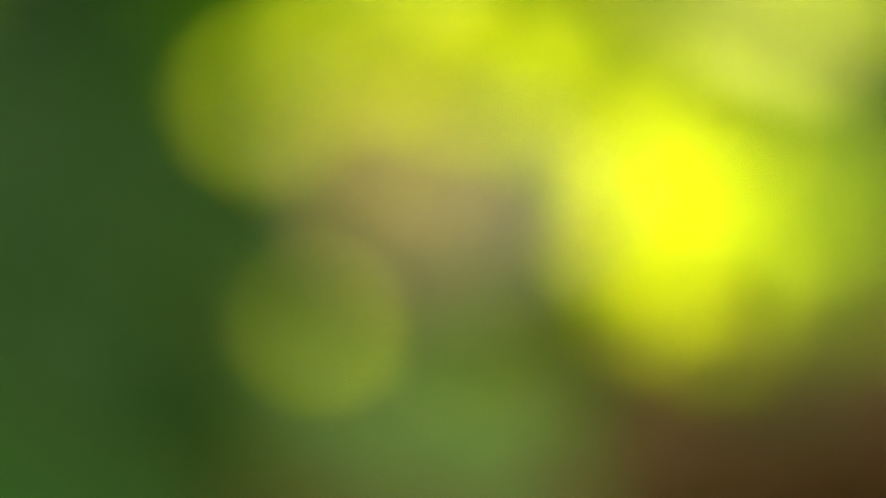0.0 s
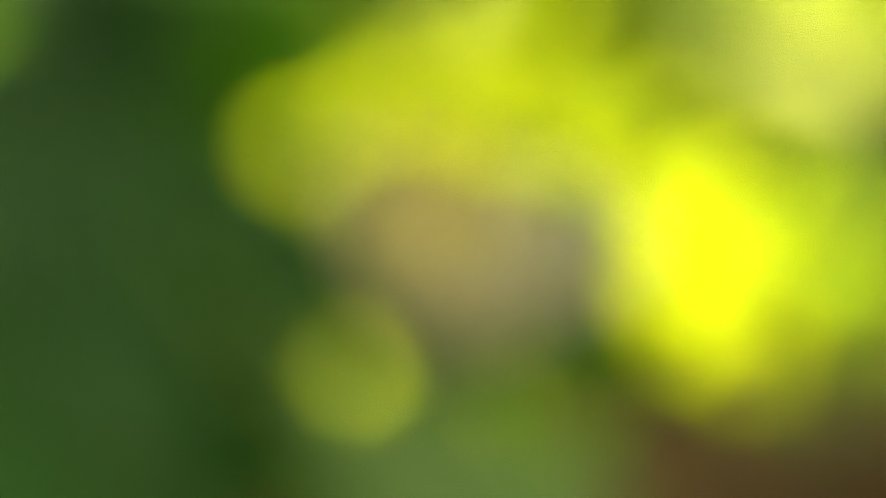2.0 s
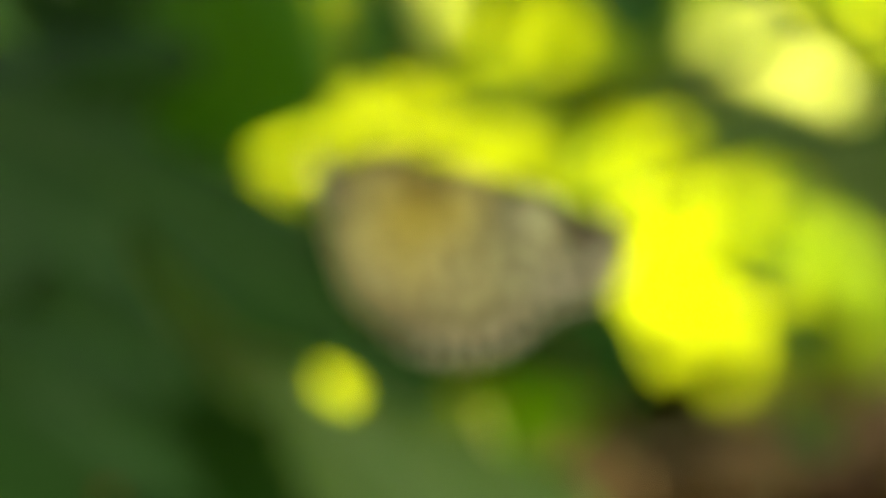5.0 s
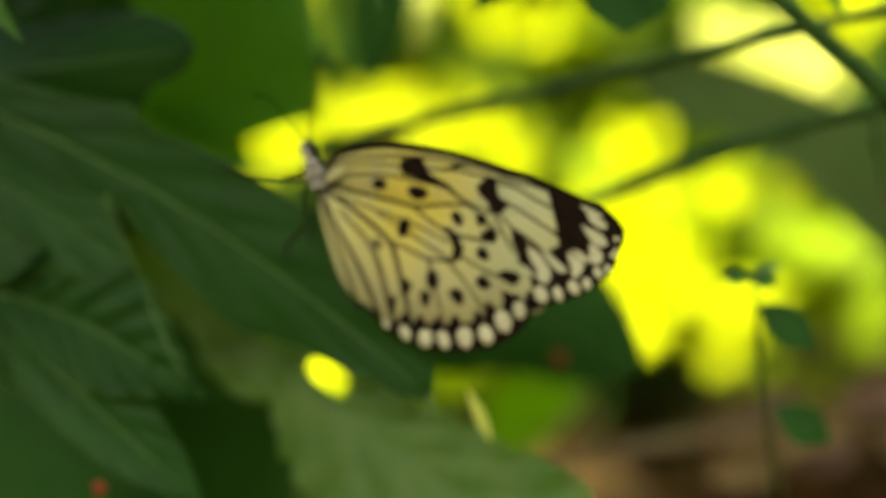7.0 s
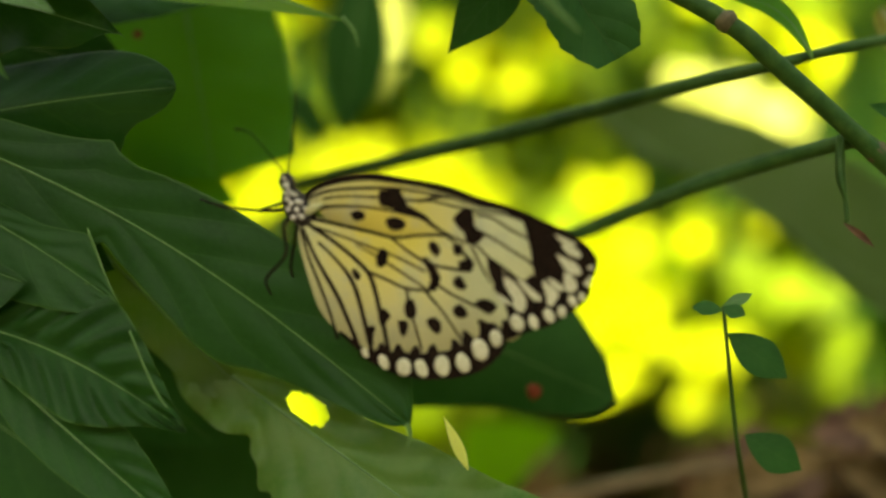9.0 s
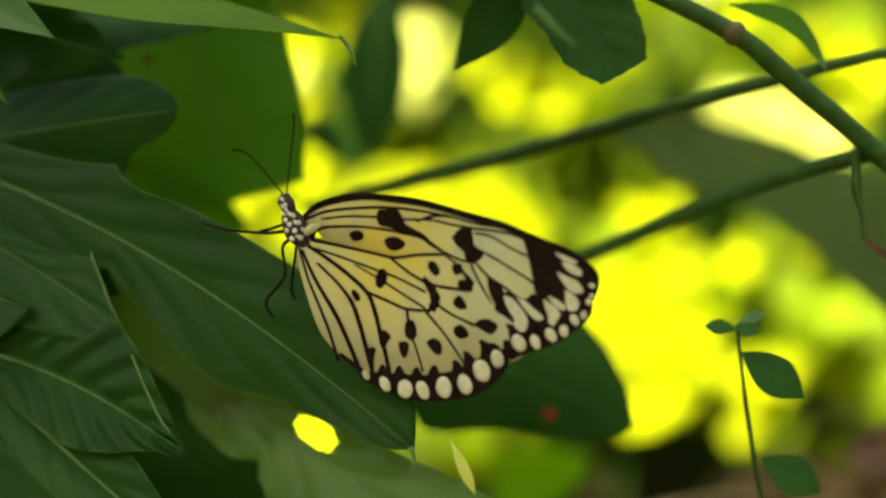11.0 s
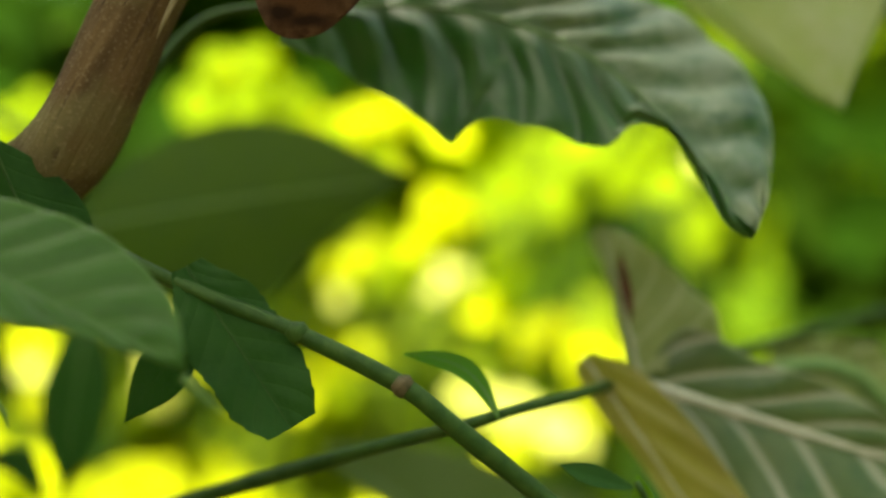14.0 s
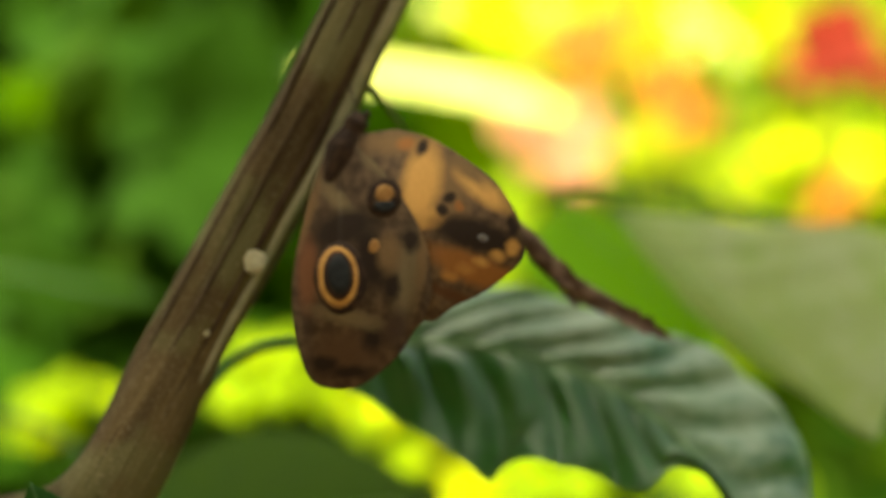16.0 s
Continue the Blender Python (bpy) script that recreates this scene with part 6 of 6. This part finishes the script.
    vein(hind, (5, 6, 6), (14, 11), (70, 49), (121, 94), (137, 131), (146, 171), (154, 204), (162, 243))
    vein(hind, (4, 4, 4), (121, 95), (162, 112), (195, 126), (240, 129))
    vein(hind, (3, 3, 3), (29, 17), (81, 34), (137, 54), (178, 69), (231, 95))
    vein(hind, (2, 3, 3), (101, 46), (142, 69), (183, 95), (231, 125))
    vein(hind, (3, 4, 4), (168, 34), (209, 65), (245, 82), (299, 91))
    vein(hind, (8, 14, 19, 14), (227, 69), (239, 85), (249, 107), (241, 129), name="blotch", ragged=0.3)
    vein(hind, (4, 3, 4), (247, 114), (280, 136), (321, 155))
    vein(hind, (4, 3, 3), (196, 128), (202, 166), (213, 201), (224, 240))
    vein(hind, (4, 3, 3), (231, 131), (264, 170), (298, 221))
    vein(hind, (3, 3), (269, 29), (292, 48), (307, 68))
    cell(hind, "spot", INK, 0, (194, 148), (208, 147), (214, 171), (205, 183), (194, 177), (191, 163))
    cell(hind, "spot", INK, 0, (179, 186), (194, 185), (199, 195), (192, 215), (183, 208))
    cell(hind, "spot", INK, 0, (231, 185), (245, 178), (258, 187), (259, 205), (249, 208), (237, 197))
    cell(hind, "spot", INK, 0, (281, 160), (293, 153), (305, 162), (308, 174), (293, 179), (282, 170))
    cell(hind, "spot", INK, 0, (282, 109), (293, 101), (305, 117), (304, 125), (291, 125), (282, 117))
    cell(hind, "blotch", INK, 0, (318, 154), (329, 144), (347, 144), (362, 156), (349, 170), (335, 164))
    cell(hind, "blotch", INK, 0, (338, 192), (349, 185), (363, 192), (357, 208), (342, 210))
    cell(hind, "spot", INK, 0, (143, 171), (154, 164), (166, 177), (161, 185), (151, 200), (144, 188))
    cell(hind, "spot", INK, 0, (120, 204), (130, 196), (138, 202), (131, 218), (134, 233), (125, 227))
    spot(hind, 102, 102, 6, 12, -30)
    spot(hind, 150, 71, 11, 18, 10)
    vein(hind, (10, 26, 44, 50, 50, 48, 40, 26), (108, 247), (137, 255), (180, 265), (226, 270), (268, 265), (306, 252), (342, 226), (370, 198), name="border", ragged=0.12)
    vein(hind, (30, 18, 4), (149, 255), (149, 239), (149, 227), name="border_tooth")
    vein(hind, (30, 18, 4), (180, 257), (180, 240), (180, 229), name="border_tooth")
    vein(hind, (30, 18, 4), (212, 258), (212, 242), (212, 231), name="border_tooth")
    vein(hind, (30, 18, 4), (244, 254), (244, 238), (245, 227), name="border_tooth")
    vein(hind, (30, 18, 4), (289, 246), (286, 229), (280, 218), name="border_tooth")
    vein(hind, (30, 18, 4), (311, 229), (307, 213), (299, 202), name="border_tooth")
    vein(hind, (30, 18, 4), (343, 208), (338, 192), (328, 181), name="border_tooth")
    dot(hind, 118, 247, 6, 10, -30)
    dot(hind, 153, 263, 9, 15, -25)
    dot(hind, 190, 271, 13.5, 17, -5)
    dot(hind, 223, 273, 11, 18, -20)
    dot(hind, 262, 267, 14, 20, -8)
    dot(hind, 300, 261, 13, 19, -20)
    dot(hind, 331, 236, 15, 21, -15)
    dot(hind, 360, 214, 11, 17, -12)

    # body, head, feelers and legs
    part("thorax", tube((mm(-26.5, 1.2, 1), mm(-28.6, 0.9, 4), mm(-30.2, 0.9, 7.2)), (0.0018, 0.0029, 0.0015), 14, 5, 0.1), BODY, ob, "black thorax with white flecks")
    part("abdomen", tube((mm(-27, 1.2, 2), mm(-22, 1.5, -6), mm(-16, 1.5, -15)), (0.0014, 0.0018, 0.0006), 12, 6), BODY, ob)
    head = part("head", tube((mm(-29.6, 0.9, 7), mm(-30.6, 0.8, 9.2), mm(-31, 0.8, 10.9)), (0.0011, 0.0016, 0.0008), 12, 4), BODY, ob)
    part("compound_eye", tube((mm(-31.3, -0.2, 9.4), mm(-31.4, -0.6, 9.4), mm(-31.4, -0.9, 9.4)), (0.0008, 0.0007, 0.0003), 10, 2), BODY, head)
    for k, (x, y, z, r) in enumerate(((-30.4, -.8, 8.9, .38), (-29.6, -1.0, 7.2, .42), (-30.3, -1.1, 6.0, .45), (-28.6, -1.5, 6.9, .42), (-29.4, -1.6, 5.2, .5), (-28.3, -1.7, 4.0, .55), (-27.6, -1.3, 5.5, .45), (-30.0, -1.4, 4.0, .45), (-27.3, -1.3, 2.6, .55), (-29.0, -1.6, 2.4, .5), (-31.0, -.7, 10.0, .3), (-27.0, -1.1, 4.2, .4), (-30.2, -1.0, 8.0, .3), (-30.9, -1.0, 8.6, .28), (-28.2, -1.6, 5.6, .38), (-30.6, -1.2, 7.2, .3), (-28.0, -1.4, 3.0, .4))):
        c = mm(x, y, z)
        part("white_fleck", tube((c + mm(0.25, 0.2, -0.35), c, c + mm(-0.2, -0.05, 0.4)), (r / 1900, r / 900, r / 2200), 8, 3), FLECK, head if z > 8.5 else ob)
    part("wing_root", tube((mm(-27.4, -0.5, 2.8), mm(-25.4, -0.6, 4.2), mm(-23.4, -0.45, 5)), (0.0005, 0.0009, 0.0003), 8, 4), WING, ob, "pale scaly wing root")
    part("antenna", tube((mm(-30.9, 0.5, 10.6), mm(-34, -1, 15), mm(-37.5, -2, 19), mm(-40.4, -2, 19.6)), (0.00016, 0.00014, 0.00014, 0.00026), 6, 6), INK, ob, "thin black clubbed antenna")
    part("antenna", tube((mm(-30.6, 1.0, 10.8), mm(-30.0, 2, 17), mm(-29.3, 3, 24), mm(-29.4, 3, 26.5)), (0.00016, 0.00014, 0.00014, 0.00024), 6, 6), INK, ob, "thin black clubbed antenna")
    for pts in (((-30.2, 0, 3.8), (-34, -1.6, 3.5), (-38, -2, 3.8), (-43, -1, 4.2), (-50.5, 8, 4.8)), ((-30, 0, 5.5), (-33, -1, 4.4), (-35.6, -1, 3.8)), ((-29.6, -0.6, 2.2), (-30.8, -2, 0.6), (-30.4, -2.2, -4.8), (-35, 0, -10), (-35.6, 6, -14)), ((-28.4, 0.6, 2.0), (-29.4, 1.5, -2), (-31, 4, -8), (-31.5, 8.5, -11))):
        part("leg", tube([mm(*p) for p in pts], (0.00045, 0.00034, 0.0003, 0.0003, 0.00022), 6, 4, 0.1), INK, ob)
    return ob


make_white_butterfly()


K = 0.0001165
OWL_EYE = mm(35.7, 25.5, 134.0)


def make_brown_butterfly():
    ob = thing("brown_butterfly", OWL_EYE, "brown owl butterfly with a yellow-ringed eyespot, wings closed", "butterfly")

    def g(x, z):
        return ((x - 540) * K, (345 - z) * K)

    def closed(pts):
        line = [g(*p) for p in pts]
        return [tuple(p) for p in smooth_path(line + [line[0]], 5)[:-1]]

    lean = Matrix.Translation(OWL_EYE)
    fore = part("forewing", plate(closed(((560, 92), (600, 92), (645, 88), (705, 106), (770, 148), (822, 194), (850, 248), (863, 300), (856, 332), (800, 374), (740, 405), (690, 426), (620, 330), (570, 200)))), OWLFORE, ob, "mottled brown forewing with tan patches", lean)
    hind = part("hindwing", plate(closed(((545, 90), (590, 130), (640, 190), (690, 280), (705, 360), (690, 424), (660, 455), (640, 490), (600, 522), (570, 541), (530, 543), (495, 530), (474, 490), (461, 430), (459, 350), (478, 250), (508, 150)))), OWLHIND, ob, "brown hindwing with a large eyespot", Matrix.Translation(OWL_EYE + mm(0, -0.5, 0)))
    part("far_wing", plate(closed(((545, 90), (600, 92), (705, 106), (822, 194), (863, 300), (800, 374), (690, 424), (640, 488), (570, 538), (495, 528), (461, 430), (478, 250)))), OWLWING, ob, "", Matrix.Translation(OWL_EYE + mm(0, 2.0, 0)))
    n = [0]

    def spot(wing, x, z, rx, rz, mat, name, turn=0.0, uneven=0.15):
        n[0] += 1
        d = (0.0001 if wing is fore else 0.0006) + n[0] * 2.4e-5
        part(name, flat(oval(*g(x, z), rx * K, rz * K, turn, 20, uneven, n[0]), d, 0.000008), mat, wing, "", lean)

    spot(fore, 793, 288, 4, 3, OWLGREY, "pale_spot")
    # hindwing
    spot(hind, 622, 210, 32, 34, OWLDARK, "small_eyespot_rim")
    spot(hind, 623, 203, 17, 15, OWLTAN, "small_eyespot")
    spot(hind, 623, 226, 19, 10, PUPIL, "small_eyespot_pupil")
    spot(hind, 604, 296, 9, 12, OWLTAN, "tan_spot", -20)
    spot(hind, 544, 350, 48, 64, OWLDARK, "eyespot_rim", 6, 0.10)
    spot(hind, 540, 348, 37, 55, OWLTAN, "eyespot_ring", 4, 0.05)
    spot(hind, 541, 347, 33, 51, RING, "eyespot_inner_ring", 4, 0.05)
    spot(hind, 541, 346, 28, 45, OWLRUST, "eyespot_edge", 4, 0.05)
    spot(hind, 541, 346, 26, 42, OWLDARK, "eyespot_iris", 4, 0.05)
    spot(hind, 542, 345, 20, 34, PUPIL, "eyespot_pupil", 4, 0.05)
    def q(x, y, z):
        a, b = g(x, z)
        return OWL_EYE + Vector((a, y / 1000, b))

    part("thorax", tube((q(520, 1.5, 180), q(545, 1.5, 120), q(565, 1.5, 85)), (0.002, 0.0036, 0.0022), 14, 5), OWLDARK, ob, "dark furry thorax")
    head = part("head", tube((q(560, 1.5, 92), q(572, 1.2, 70), q(578, 1.2, 52)), (0.0022, 0.0026, 0.0010), 12, 4), OWLDARK, ob)
    part("palp", tube((q(580, 1, 66), q(590, 1, 58), q(592, 1, 48)), (0.0008, 0.0008, 0.0003), 8, 3), OWLDARK, head)
    part("antenna", tube((q(575, 1, 56), q(560, 2, 10), q(540, 3, -40)), (0.0002, 0.0002, 0.0004), 6, 4), OWLDARK, ob)
    part("abdomen", tube((q(522, 1.5, 190), q(500, 1.5, 280), q(490, 1.5, 360)), (0.0018, 0.0017, 0.001), 12, 5), OWLDARK, ob)
    for z in (110, 140, 170):
        part("leg", tube((q(540, 2, z), q(500, 5, z - 8), q(470, 6, z + 18)), (0.0004, 0.0004, 0.0003), 6, 3), OWLDARK, ob)


make_brown_butterfly()


def make_red_butterfly():
    """A red butterfly that darts through the picture."""
    ob = thing("red_butterfly", Vector((0, 0, 0)), "red butterfly darting past on open wings", "butterfly")
    part("body", tube((mm(0, -6, 0), mm(0, 0, 0.6), mm(0, 9, 0)), (0.0012, 0.0018, 0.0006), 10, 4), OWLDARK, ob)
    for s in (-1, 1):
        line = [(s * x / 1000, z / 1000) for x, z in ((0.5, 3), (6, 11), (14, 15), (21, 13), (20, 6), (15, 1), (16, -6), (11, -12), (5, -12), (0.5, -4))]
        pts = [tuple(p) for p in smooth_path(line + [line[0]], 4)[:-1]]
        part("wing", plate(pts), RED, ob, "bright red wing", Matrix.Rotation(radians(14 * s), 4, "Z"))
    return ob


red_butterfly = make_red_butterfly()


def motions():
    rows = (
        (0, 119, 90, -235, 0, 0, 0),
        (2.0, 6, 90, -182, 0, 0, 0),
        (2.2, 14, 90, -126, 0, 20, 0),
        (2.3, 43, 90, -85, 10, 20, 0),
        (2.4, 47, 90, -70, 10, 30, 10),
        (2.5, 79, 90, 8, 0, 40, 30),
        (2.6, 121, 90, 54, 0, 40, 30),
        (2.8, 165, 90, 102, 0, 40, 20),
        (3.2, 206, 90, 147, 0, 30, 0),
        (16.0, 206, 90, 147, 0, 30, 0),
    )
    aim = []
    for t, far in FOCUS:
        t0, e0, g0, r0 = max((row for row in PATH if row[0] <= t), key=lambda row: row[0])
        aim.append((t, Matrix.Translation(look(e0, g0, r0) @ Vector((0, 0, -far)))))
    walk(focus_point, aim)
    walk(red_butterfly, [(t, pose(x / 1000, y / 1000, z / 1000, rx, ry, rz)) for t, x, y, z, rx, ry, rz in rows])


motions()
